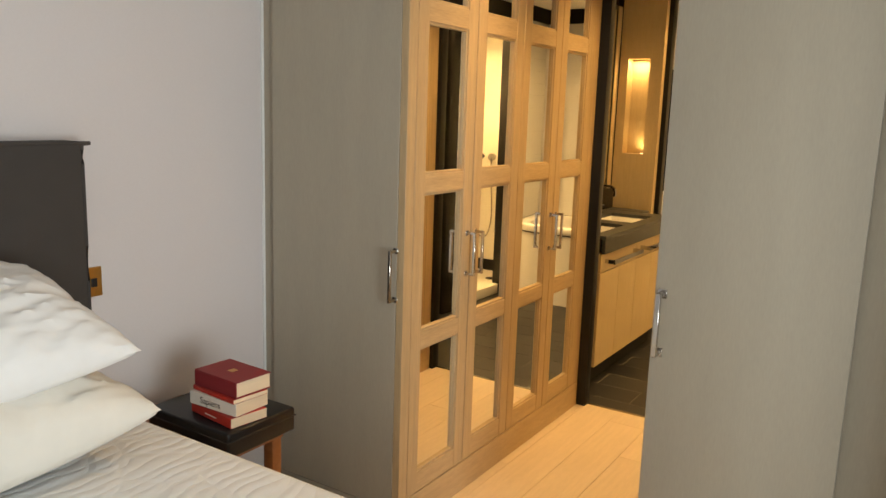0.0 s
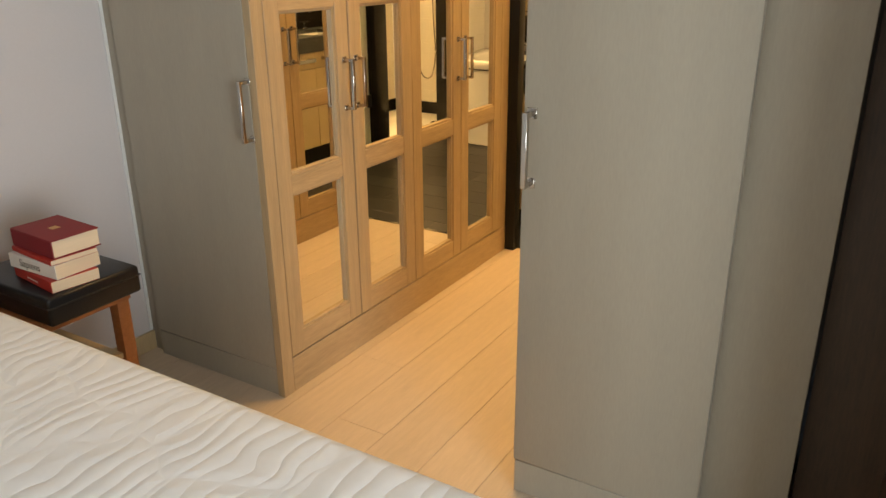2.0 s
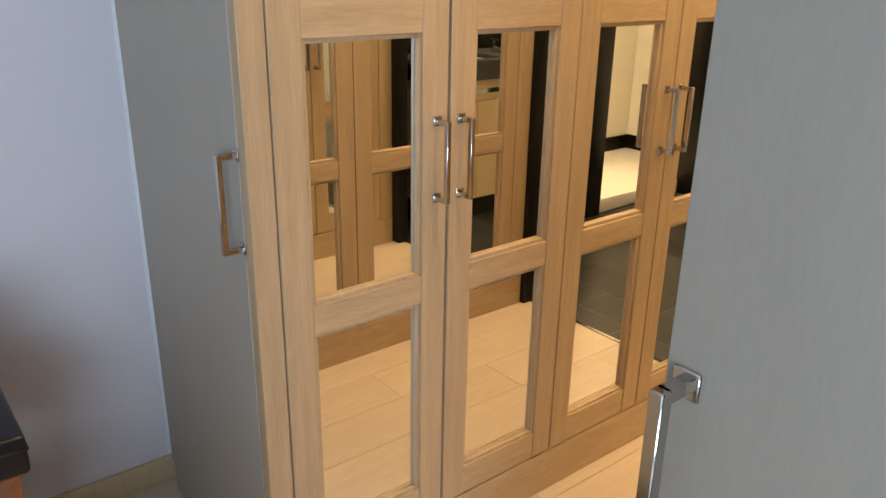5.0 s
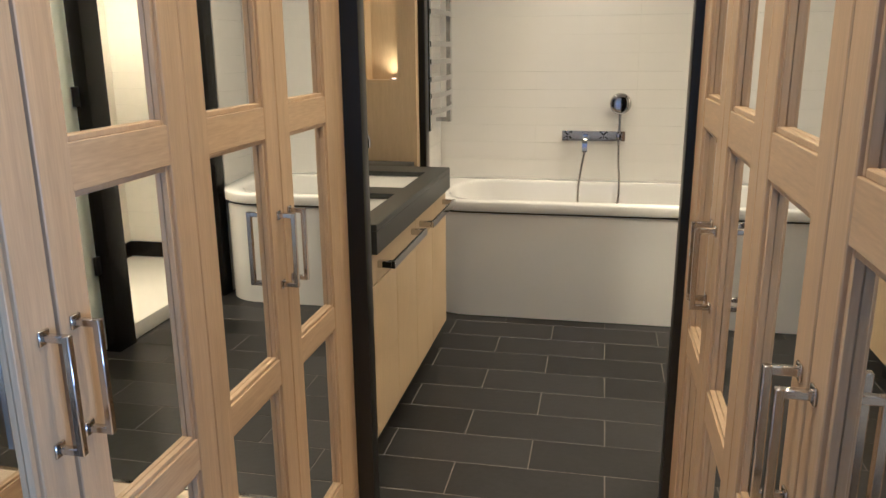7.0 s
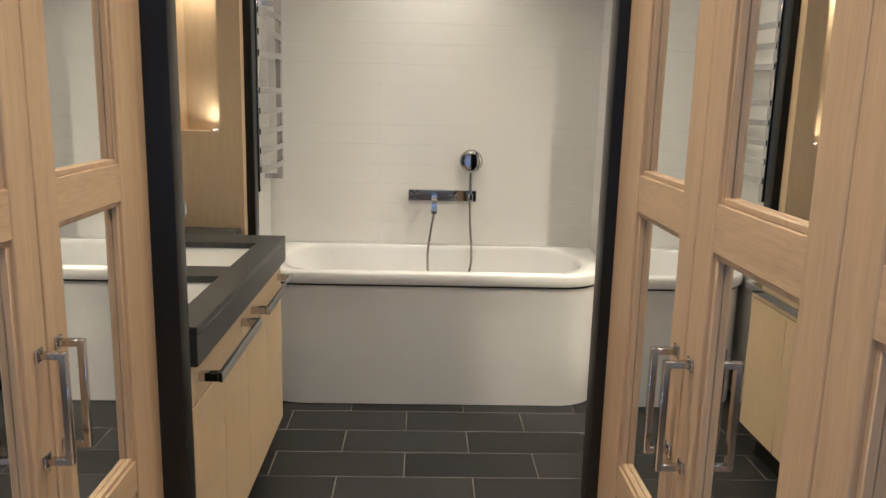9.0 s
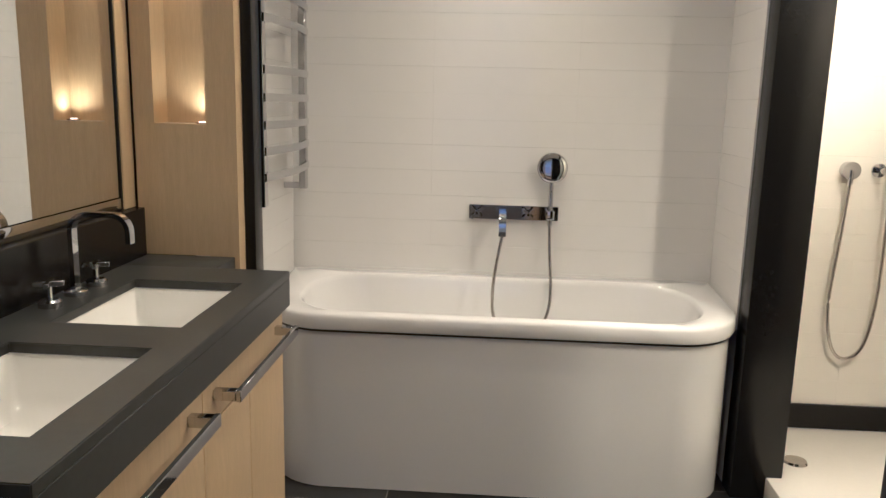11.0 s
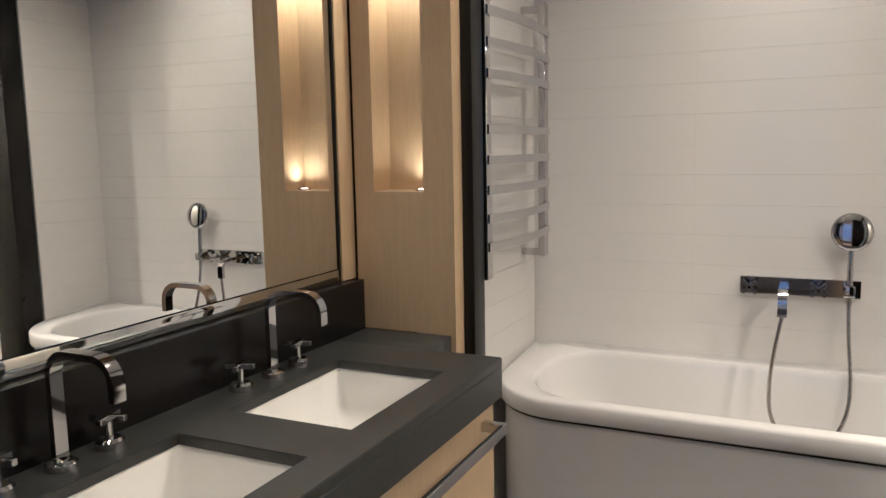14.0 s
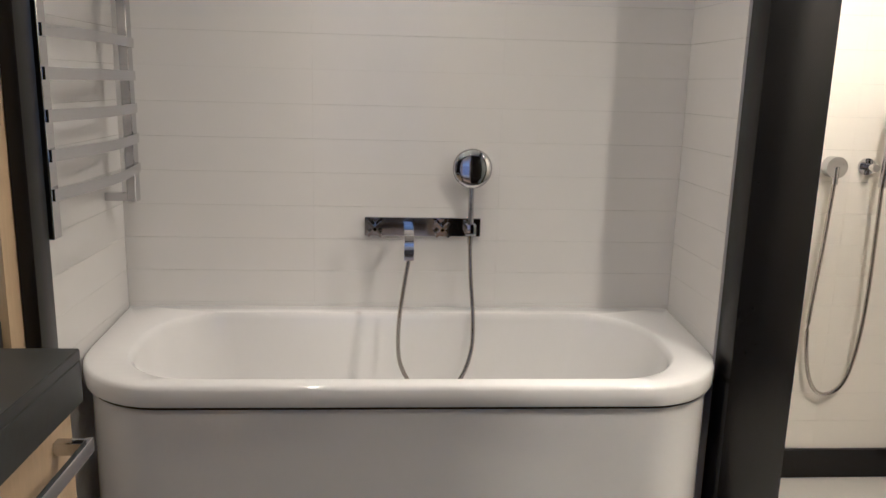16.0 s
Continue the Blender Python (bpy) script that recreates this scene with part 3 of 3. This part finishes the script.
bm = slab_with_holes([XM + 0.022, BXA, BXB, VX], [VY0, B1[0], B1[1], B2[0], B2[1], VY1], {(1, 1), (1, 3)}, VZ - 0.022, VZ)
bmesh.ops.recalc_face_normals(bm, faces=bm.faces)
bmesh.ops.bevel(bm, geom=[e for e in bm.edges if len(e.link_faces) == 2 and e.calc_face_angle(0) > 0.5], offset=0.002, segments=2, affect="EDGES")
counter = thing("stone_worktop", bm, COUNTER, "honed black stone vanity top with two basin cut-outs", "countertop")
part("front_apron", box(VX - 0.022, VX - 0.0005, VY0, VY1, VZ - 0.102, VZ - 0.0225, 0.0015, 1), COUNTER, counter)
part("end_apron", box(XM + 0.022, VX - 0.023, VY1 - 0.022, VY1 - 0.0005, VZ - 0.102, VZ - 0.0225, 0.0015, 1), COUNTER, counter)
part("side_ledge", box(XM + 0.022, -1.352, VY1 + 0.001, YN - 0.002, VZ - 0.102, VZ - 0.0005, 0.002, 2), COUNTER, counter, "narrow stone ledge below the niche")
part("backsplash", box(XM - 0.022, XM + 0.021, VY0, YN - 0.002, VZ - 0.1, 1.045, 0.0015, 1), BLACK, counter, "low black stone backsplash")


def basin(y0, y1):
    """An undermounted rectangular basin with sloping sides and a rounded bottom."""
    bm = bmesh.new()

    def loop(x0, x1, a, b, r, z, n=5):
        out = []
        for cx, cy, s in ((x1 - r, b - r, 0), (x0 + r, b - r, 90), (x0 + r, a + r, 180), (x1 - r, a + r, 270)):
            for k in range(n + 1):
                an = radians(s + 90 * k / n)
                out.append(bm.verts.new((cx + r * math.cos(an), cy + r * math.sin(an), z)))
        return out
    zt = VZ - 0.0225
    g = 0.004
    rings = [loop(BXA - 0.02, BXB + 0.02, y0 - 0.02, y1 + 0.02, 0.012, zt), loop(BXA - g, BXB + g, y0 - g, y1 + g, 0.012, zt),
             loop(BXA - g + 0.003, BXB + g - 0.003, y0 - g + 0.003, y1 + g - 0.003, 0.012, zt - 0.006),
             loop(BXA + 0.012, BXB - 0.012, y0 + 0.014, y1 - 0.014, 0.025, zt - 0.085), loop(BXA + 0.035, BXB - 0.035, y0 + 0.04, y1 - 0.04, 0.03, zt - 0.115),
             loop(BXA + 0.08, BXB - 0.08, y0 + 0.10, y1 - 0.10, 0.03, zt - 0.122)]
    for a, b in zip(rings, rings[1:]):
        for i in range(len(a)):
            bm.faces.new((a[i], a[(i + 1) % len(a)], b[(i + 1) % len(a)], b[i]))
    bm.faces.new(rings[-1])
    ob = thing("basin", bm, PORCELAIN, "white rectangular undermount basin", "basin", "basins in the vanity")
    cy = (y0 + y1) / 2
    dx = BXA + 0.105
    part("drain", add_cyl(add_cyl(cyl((dx, cy, zt - 0.1215), (dx, cy, zt - 0.116), 0.032, 0.029), (dx, cy, zt - 0.116), (dx, cy, zt - 0.108), 0.010), (dx, cy, zt - 0.108), (dx, cy, zt - 0.100), 0.026, 0.020), CHROME, ob, "chrome basin drain plug")
    return ob


basin(*B1)
basin(*B2)

cab = empty("vanity_cabinet", -1.4, 5.2, 0, "pale oak vanity cabinet with chrome bar handles", "cabinet")
part("body", box(XM + 0.03, -1.180, VY0 + 0.002, VY1 - 0.03, 0.13, VZ - 0.15), OAK_PALE, cab)
part("toe_kick", box(XM + 0.03, -1.230, VY0 + 0.002, VY1 - 0.04, 0, 0.129), BLACK_WOOD, cab, "black recessed toe kick")
part("end_panel", box(XM + 0.03, -1.180, VY1 - 0.029, VY1 - 0.012, 0.13, VZ - 0.103), OAK_PALE, cab)
dy = (VY1 - 0.012 - VY0 - 0.002) / 4
for k in range(4):
    y0 = VY0 + 0.002 + dy * k
    bm = box(-1.178, -1.160, y0 + 0.0015, y0 + dy - 0.0015, 0.132, 0.683, 0.001, 1)
    d = part("door", bm, OAK_PALE, cab)
    bm = bmesh.new()
    q = [(-1.1595, y0 + 0.010, 0.675), (-1.1595, y0 + dy - 0.010, 0.675), (-1.1595, y0 + dy - 0.010, 0.40), (-1.1595, y0 + 0.010, 0.40)]
    ridge = [(-1.150, y0 + 0.05, 0.53), (-1.150, y0 + dy - 0.05, 0.53)]
    v = [bm.verts.new(c) for c in q + ridge]
    for f in ((0, 1, 5, 4), (1, 2, 5), (2, 3, 4, 5), (3, 0, 4)):
        bm.faces.new([v[i] for i in f])
    part("door_relief", bm, OAK_PALE, d, "faceted raised door face")
for k in range(2):
    y0 = VY0 + 0.002 + 2 * dy * k
    d = part("drawer", box(-1.178, -1.160, y0 + 0.0015, y0 + 2 * dy - 0.0015, 0.688, VZ - 0.104, 0.001, 1), OAK_PALE, cab)
    a, b = y0 + 0.06, y0 + 2 * dy - 0.06
    bm = box(-1.110, -1.098, a, b, 0.735, 0.762, 0.0015, 1)
    for yy in (a, b - 0.022):
        add_box(bm, -1.160, -1.110, yy, yy + 0.022, 0.737, 0.760, 0.001, 1)
    part("bar_handle", bm, CHROME, d, "long chrome bar handle")


def basin_tap(y):
    """Flat-band swan neck with two cross handles, on round bases."""
    x = -1.578
    t = empty("basin_tap", x, y, VZ, "chrome three-piece basin tap with flat band spout", "tap", "taps at the basins")
    r, xe, zt = 0.040, -1.435, 1.100
    path = [(x, y, VZ + 0.004), (x, y, zt - r)]
    path += [(x + r - r * math.cos(radians(a)), y, zt - r + r * math.sin(radians(a))) for a in range(15, 91, 15)]
    path += [(xe - r + r * math.sin(radians(a)), y, zt - r + r * math.cos(radians(a))) for a in range(0, 91, 15)]
    path += [(xe, y, zt - r - 0.028)]
    part("spout", add_sweep(bmesh.new(), path, 0.024, 0.012, (0, 1, 0)), CHROME, t, "chrome flat band spout")
    part("base", add_cyl(cyl((x, y, VZ), (x, y, VZ + 0.010), 0.027), (x, y, VZ + 0.010), (x, y, VZ + 0.014), 0.027, 0.022), CHROME, t)
    for s in (-0.112, 0.100):
        yy = y + s
        h = part("valve", add_cyl(add_cyl(cyl((x, yy, VZ), (x, yy, VZ + 0.012), 0.026), (x, yy, VZ + 0.012), (x, yy, VZ + 0.018), 0.024, 0.020), (x, yy, VZ + 0.018), (x, yy, VZ + 0.058), 0.007), CHROME, t)
        bm = bmesh.new()
        for turn in (20, 110):
            add_box(bm, -0.033, 0.033, -0.006, 0.006, 0.048, 0.060, 0.001, 1, pose(x, yy, VZ, 0, 0, turn))
        part("cross_handle", bm, CHROME, h, "chrome cross handle")
    return t


basin_tap(4.961)
basin_tap(5.526)

mr = structure("wall_mirror_glass", box(XM - 0.022, XM - 0.014, YJ1 + 0.03, 5.945, 1.085, 2.30), MIRROR, "large wall mirror above the basins", "mirror")
part("bevel_strip", box(XM - 0.022, XM - 0.010, YJ1 + 0.03, 5.945, 1.047, 1.083, 0.003, 2), MIRROR_EDGE, mr, "bevelled mirror strip")
part("side_strip", box(XM - 0.022, XM - 0.010, 5.947, 5.955, 1.047, 2.33), BLACK_WOOD, mr)
part("oak_strip", box(XM - 0.022, XM - 0.006, 5.957, YN - 0.001, 1.047, 2.33, 0.002), OAK_PALE, mr, "pale oak mirror edge")
part("head_strip", box(XM - 0.022, XM - 0.010, YJ1 + 0.03, 5.945, 2.302, 2.33), BLACK_WOOD, mr)

# niche lamp
nl = empty("niche_lamp", -1.50, YN + 0.05, NZ0, "small warm lamp set in the niche floor", "lamp")
part("rim", cyl((-1.462, YN + 0.055, NZ0 + 0.0005), (-1.462, YN + 0.055, NZ0 + 0.004), 0.020), NICKEL, nl)
part("lens", cyl((-1.462, YN + 0.055, NZ0 + 0.0042), (-1.462, YN + 0.055, NZ0 + 0.006), 0.010), LAMP_GLOW, nl)
spot("niche_light", (-1.462, YN + 0.055, NZ0 + 0.012), (-1.475, YN + 0.062, NZ1), 2.0, WARMER, 150, 0.012)
area("niche_strip_light", pose(-1.509, YN + 0.045, NZ1 - 0.008), 0.12, 0.02, 1.6, WARMER)

# ---- towel rail ----
tr = empty("towel_rail", -1.31, 6.45, 1.03, "chrome heated towel rail on the white tiles", "towel rail")
RX = -1.310
for y in (6.190, 6.728):
    part("upright", box(RX - 0.013, RX + 0.013, y - 0.019, y + 0.019, 1.035, 1.905, 0.002, 1), CHROME, tr)
    for z in (1.048, 1.885):
        part("bracket", box(TX0 + 0.001, RX - 0.011, y - 0.012, y + 0.012, z - 0.012, z + 0.012, 0.001, 1), CHROME, tr)
for f in (0.12, 0.22, 0.32, 0.50, 0.60, 0.70, 0.795, 0.89):
    z = 1.905 - 0.87 * f
    path = [(RX + 0.013 + 0.024 * math.sin(math.pi * k / 10), 6.176 + 0.566 * k / 10, z) for k in range(11)]
    part("rung", add_sweep(bmesh.new(), path, 0.026, 0.012, (0, 0, 1)), CHROME, tr)

# ---- bath ----


def rounded_d(x0, x1, y0, y1, rf, rb, z, bm, n=10):
    """Plan of the bath: large round corners to the front, small ones to the wall."""
    out = []
    for cx, cy, r, s in ((x1 - rb, y1 - rb, rb, 0), (x0 + rb, y1 - rb, rb, 90), (x0 + rf, y0 + rf, rf, 180), (x1 - rf, y0 + rf, rf, 270)):
        for k in range(n + 1):
            a = radians(s + 90 * k / n)
            out.append(bm.verts.new((cx + r * math.cos(a), cy + r * math.sin(a), z)))
    return out


def skin(bm, rings, close=False):
    for a, b in zip(rings, rings[1:]):
        for i in range(len(a)):
            bm.faces.new((a[i], a[(i + 1) % len(a)], b[(i + 1) % len(a)], b[i]))
    if close:
        bm.faces.new(rings[-1])


bath = empty("bathtub", -0.53, 6.5, 0, "white built-in bath with rounded front corners", "bathtub")
X0, X1, Y0, Y1 = TX0 + 0.003, TX1 - 0.002, TY0, TY1 - 0.002
RZ = 0.655
bm = bmesh.new()
R = lambda o, z, rf=0.24, rb=0.02: rounded_d(X0 + o, X1 - o, Y0 + o, Y1 - o, max(rf - o, 0.01), max(rb - o, 0.004), z, bm)
rings = [R(0.012, RZ - 0.060), R(0.003, RZ - 0.056), R(0.0, RZ - 0.048), R(0.0, RZ - 0.012), R(0.003, RZ - 0.004), R(0.009, RZ)]
IN = lambda o, z, r: rounded_d(X0 + 0.115 + o, X1 - 0.115 - o, Y0 + 0.045 + o * 0.45, Y1 - 0.065 - o * 0.45, r, r, z, bm)
rings += [IN(-0.006, RZ, 0.20), IN(0.002, RZ - 0.005, 0.20), IN(0.010, RZ - 0.020, 0.195), IN(0.05, RZ - 0.20, 0.185), IN(0.10, RZ - 0.37, 0.17), IN(0.15, RZ - 0.425, 0.15), IN(0.22, RZ - 0.435, 0.12)]
skin(bm, rings, True)
for v in bm.verts:
    if v.co.z > RZ - 0.1:
        v.co.z += 0.036 * (v.co.y - Y0) / (Y1 - Y0)
tub = part("tub", bm, ACRYLIC, bath, "glossy white enamel tub")
bm = bmesh.new()
A = lambda o, z: rounded_d(X0 + 0.016 + o, X1 - 0.016 - o, Y0 + 0.018 + o, Y1, 0.225, 0.01, z, bm)
skin(bm, [A(0.0, 0.004), A(0.0, 0.54), A(0.0, RZ - 0.068)])
part("apron", bm, ACRYLIC, bath, "smooth white bath panel")
bm = bmesh.new()
A = lambda o, z: rounded_d(X0 + 0.024 + o, X1 - 0.024 - o, Y0 + 0.026 + o, Y1, 0.22, 0.01, z, bm)
skin(bm, [A(0.0, RZ - 0.080), A(0.0, RZ - 0.040)])
part("shadow_gap", bm, BLACK_PLATE, bath, "dark joint under the bath rim")

# bath mixer
YB = TY1
mx = empty("bath_mixer", -0.48, YB, 0.95, "chrome wall-mounted bath mixer with hand shower", "tap")
plate = part("plate", box(-0.662, -0.303, YB - 0.012, YB - 0.001, 0.919, 0.977, 0.0015, 1), CHROME, mx, "polished chrome plate")
for x in (-0.630, -0.425):
    v = part("valve", add_cyl(cyl((x, YB - 0.012, 0.948), (x, YB - 0.020, 0.948), 0.027), (x, YB - 0.020, 0.948), (x, YB - 0.062, 0.948), 0.008), CHROME, mx)
    bm = bmesh.new()
    for a in (45, 135):
        add_box(bm, -0.030, 0.030, -0.006, 0.006, -0.0055, 0.0055, 0.001, 1, pose(x, YB - 0.058, 0.948, 0, a, 0))
    part("cross_handle", bm, CHROME, v, "chrome cross handle")
path = [(-0.527, YB - 0.012, 0.945), (-0.527, YB - 0.09, 0.945)] + [(-0.527, YB - 0.09 - 0.035 * math.sin(radians(a)), 0.910 + 0.035 * math.cos(radians(a))) for a in range(15, 91, 15)] + [(-0.527, YB - 0.125, 0.868)]
part("spout", add_sweep(bmesh.new(), path, 0.028, 0.014, (1, 0, 0)), CHROME, mx, "chrome flat spout")
part("collar", cyl((-0.527, YB - 0.012, 0.948), (-0.527, YB - 0.018, 0.948), 0.026), CHROME, mx)
hx = -0.338
hs = empty("hand_shower", hx, YB - 0.05, 0.95, "chrome hand shower with round head in its holder", "shower head")
part("holder", box(hx - 0.016, hx + 0.016, YB - 0.062, YB - 0.013, 0.930, 0.966, 0.003), CHROME, hs)
part("handle", cyl((hx, YB - 0.045, 0.905), (hx, YB - 0.040, 1.095), 0.0095, 0.0085), CHROME, hs)
bm = bmesh.new()
SEG = 48
face = pose(hx, YB - 0.052, 1.136, 84, 0, 0)
prof = [(0.004, 0.0110), (0.020, 0.0105), (0.038, 0.0085), (0.051, 0.0055), (0.058, 0.001), (0.060, -0.004), (0.056, -0.009), (0.030, -0.022)]
rings = [[bm.verts.new(face @ Vector((r_ * math.cos(2 * math.pi * k / SEG), r_ * math.sin(2 * math.pi * k / SEG), h_))) for k in range(SEG)] for r_, h_ in prof]
for a, b in zip(rings, rings[1:]):
    for k in range(SEG):
        bm.faces.new((a[k], a[(k + 1) % SEG], b[(k + 1) % SEG], b[k]))
bm.faces.new(rings[0])
bm.faces.new(rings[-1][::-1])
part("head", bm, CHROME, hs, "round mirror-bright shower head")
part("hose", tube([(hx, YB - 0.046, 0.905), (hx + 0.004, YB - 0.060, 0.80), (hx + 0.012, YB - 0.09, 0.68), (hx + 0.006, YB - 0.12, 0.58), (hx - 0.03, YB - 0.15, 0.50), (-0.43, YB - 0.16, 0.455), (-0.50, YB - 0.16, 0.475), (-0.548, YB - 0.155, 0.55), (-0.556, YB - 0.145, 0.65), (-0.545, YB - 0.135, 0.76), (-0.527, YB - 0.125, 0.872)], 0.0065), NICKEL, hs, "ribbed metal shower hose")

# ---- shower ----
tray = structure("shower_tray", box(0.445, SX, 5.602, TY1, 0.0, 0.085, 0.006, 2), TRAY_WHITE, "white raised shower tray", "shower tray")
part("drain", cyl((0.60, 6.53, 0.0852), (0.60, 6.53, 0.094), 0.045, 0.040), NICKEL, tray, "round metal drain cover")
structure("trim", box(0.53, SX, TY1 - 0.014, TY1 - 0.002, 0.087, 0.190), BLACK, "black stone skirting in the shower", "trim")
structure("trim", box(SX - 0.012, SX - 0.001, 5.0, TY1 - 0.015, 0.087, 0.190), BLACK, "black stone skirting in the shower", "trim")
scr = empty("shower_screen", 0.48, 5.0, 0, "frosted glass shower screen with black hinges", "shower screen")
part("glass", box(0.478, 0.488, 4.60, 5.445, 0.02, 2.20, 0.001, 1), FROST, scr, "frosted glass pane")
for z in (0.45, 1.25, 1.95):
    part("hinge", box(0.465, 0.50, 5.42, 5.458, z - 0.045, z + 0.045, 0.002), BLACK_PLATE, scr, "black metal hinge")
sh = empty("shower_mixer", 0.85, TY1, 1.16, "chrome shower outlet with hanging hose and holder", "shower")
part("outlet", add_cyl(cyl((0.811, TY1, 1.158), (0.811, TY1 - 0.035, 1.158), 0.034), (0.811, TY1 - 0.028, 1.16), (0.811, TY1 - 0.028, 1.105), 0.010), CHROME, sh)
part("holder", add_cyl(cyl((0.925, TY1, 1.160), (0.925, TY1 - 0.010, 1.160), 0.027), (0.925, TY1 - 0.010, 1.160), (0.925, TY1 - 0.055, 1.160), 0.012), CHROME, sh)
part("hand_piece", cyl((0.955, TY1 - 0.05, 1.10), (0.960, TY1 - 0.06, 1.36), 0.011, 0.012), CHROME, sh)
part("hose", tube([(0.811, TY1 - 0.028, 1.105), (0.800, TY1 - 0.03, 0.90), (0.785, TY1 - 0.03, 0.62), (0.815, TY1 - 0.03, 0.45), (0.875, TY1 - 0.03, 0.40), (0.94, TY1 - 0.035, 0.47), (0.965, TY1 - 0.04, 0.70), (0.955, TY1 - 0.05, 1.10)], 0.0065), NICKEL, sh)
rh = empty("rain_shower", 0.88, 6.15, 2.2, "round chrome ceiling rain shower head", "shower head")
part("head", cyl((0.88, 6.15, 2.245), (0.88, 6.15, 2.262), 0.11, 0.10, 40), CHROME, rh)
part("arm", cyl((0.88, 6.15, 2.262), (0.88, 6.15, CEILING), 0.011), CHROME, rh)

# ---- ceiling lamps ----
for (x, y), w in zip(DOWNLIGHTS, DOWNWATTS):
    d = empty("downlight", x, y, CEILING, "small recessed warm ceiling downlight, the second in the shower an added one", "ceiling lamp", "ceiling downlights")
    part("ring", cyl((x, y, CEILING - 0.001), (x, y, CEILING - 0.007), 0.045, 0.041), NICKEL, d)
    part("lens", cyl((x, y, CEILING - 0.0075), (x, y, CEILING - 0.010), 0.030), LAMP_GLOW, d)
    spot("downlight_beam", (x, y, CEILING - 0.02), (x, y, 0), w, WARM, 122 if y < 4.2 else 155, 0.03)

# ---- pieces of floors and walls ----


def piece_mesh(name, lx, ly, lz, bevel, mat):
    return to_mesh(name, box(0, lx, 0, ly, 0, lz, bevel, 1), mat)


def piece(name, me, m, parent):
    ob = new(name, me)
    ob.matrix_world = m
    ob.parent = parent
    return ob


# pale oak boards of bedroom and corridor, along y
boards = empty("floor_boards", 0, 0, 0, "limed pale oak floorboards in bedroom and corridor", "floor", kind="structure")
rnd = random.Random(4)
PW, PL = 0.190, 1.55
mesh_of = {}


def board(x, y0, y1, w=PW):
    if y1 - y0 < 0.02:
        return
    key = (round(y1 - y0, 3), round(w, 3))
    if key not in mesh_of:
        mesh_of[key] = piece_mesh("plank", key[1] - 0.0012, key[0] - 0.0012, 0.012, 0.0008, PLANK)
    ob = new("plank", mesh_of[key])
    ob.location = (x, y0, -0.012)
    ob.parent = boards


boards.location = (0, 0, 0)
x = -1.86
col = 0
while x < 2.6:
    y = -1.58 - (col % 4) * 0.38
    inside = x + PW > XL - 0.03 and x < XR + 0.03
    end = YJ0 + 0.045 if inside else (3.15 if x > 0.4 else 2.78)
    while y < end:
        a, b = max(y, -1.58), min(y + PL, end)
        board(x, a, b, min(PW, 2.6 - x))
        y += PL
    x += PW
    col += 1

# slate floor of the bathroom
slate = empty("floor_tiles", 0, 0, 0, "dark slate tiles laid in running bond with pale joints", "floor", kind="structure")
TL, TD = 0.531, 0.2107
grout = part("grout", box(XM, SX, YJ0 + 0.061, TY1, -0.011, -0.0012), FLOOR_GROUT, slate)
mesh_of = {}
for r in range(13):
    y0 = 5.590 + (r - 6) * TD
    off = -0.377 if (r % 2) else -0.645
    for c in range(-4, 5):
        x0, x1 = off + c * TL, off + (c + 1) * TL
        x0, x1, a, b = max(x0, XM), min(x1, 0.46 if y0 > 5.45 else SX), max(y0, YJ0 + 0.062), min(y0 + TD, TY1)
        if x1 - x0 < 0.02 or b - a < 0.02:
            continue
        key = (round(x1 - x0, 3), round(b - a, 3))
        if key not in mesh_of:
            mesh_of[key] = piece_mesh("tile", key[0] - 0.0036, key[1] - 0.0044, 0.009, 0.0010, SLATE)
        ob = new("tile", mesh_of[key])
        ob.location = (x0 + 0.0018, a + 0.0022, -0.009 + rnd.uniform(-0.0004, 0.0004))
        ob.parent = slate

# wall tiles, in rows 0.102 m high


def tile_wall(parent, origin, along, out, length, z0, z1, mat, columns):
    """Rows of glazed tiles on an upright wall; origin is the lower left corner of their front."""
    o, a, n = Vector(origin), Vector(along), Vector(out)
    h = 0.1022
    w = length / columns
    me = to_mesh("tile", box(0, w - 0.0001, -0.011, 0, 0, h - 0.0004, 0.0003, 1), mat)
    rot = Matrix((a, n, Vector((0, 0, 1)))).transposed().to_4x4()
    z = 1.7225 - h * 17
    while z < z1:
        if z > z0 - h:
            for c in range(columns):
                ob = new("tile", me)
                ob.parent = parent
                t = Matrix.Translation(o + a * (w * c) + Vector((0, 0, z)) + n * rnd.uniform(-0.0002, 0.0002)) @ rot @ pose(0, 0, 0, rnd.uniform(-0.025, 0.025), 0, 0)
                ob.matrix_basis = t
        z += h


tile_wall(wb, (TX1, TY1, 0), (-1, 0, 0), (0, -1, 0), TX1 - TX0, 0.60, CEILING - 0.1, TILE, 3)
tile_wall(wl, (TX0, TY1, 0), (0, -1, 0), (1, 0, 0), TY1 - YN - 0.13, 0.60, CEILING - 0.1, TILE, 1)
tile_wall(wr, (TX1, 6.495, 0), (0, 1, 0), (-1, 0, 0), TY1 - 6.495, 0.60, CEILING - 0.1, TILE, 1)
tile_wall(wb, (SX, TY1, 0), (-1, 0, 0), (0, -1, 0), SX - 0.5, 0.10, CEILING - 0.1, CREAM_TILE, 2)
tile_wall(ws, (SX, 4.45, 0), (0, 1, 0), (-1, 0, 0), TY1 - 4.45, 0.10, CEILING - 0.1, CREAM_TILE, 4)
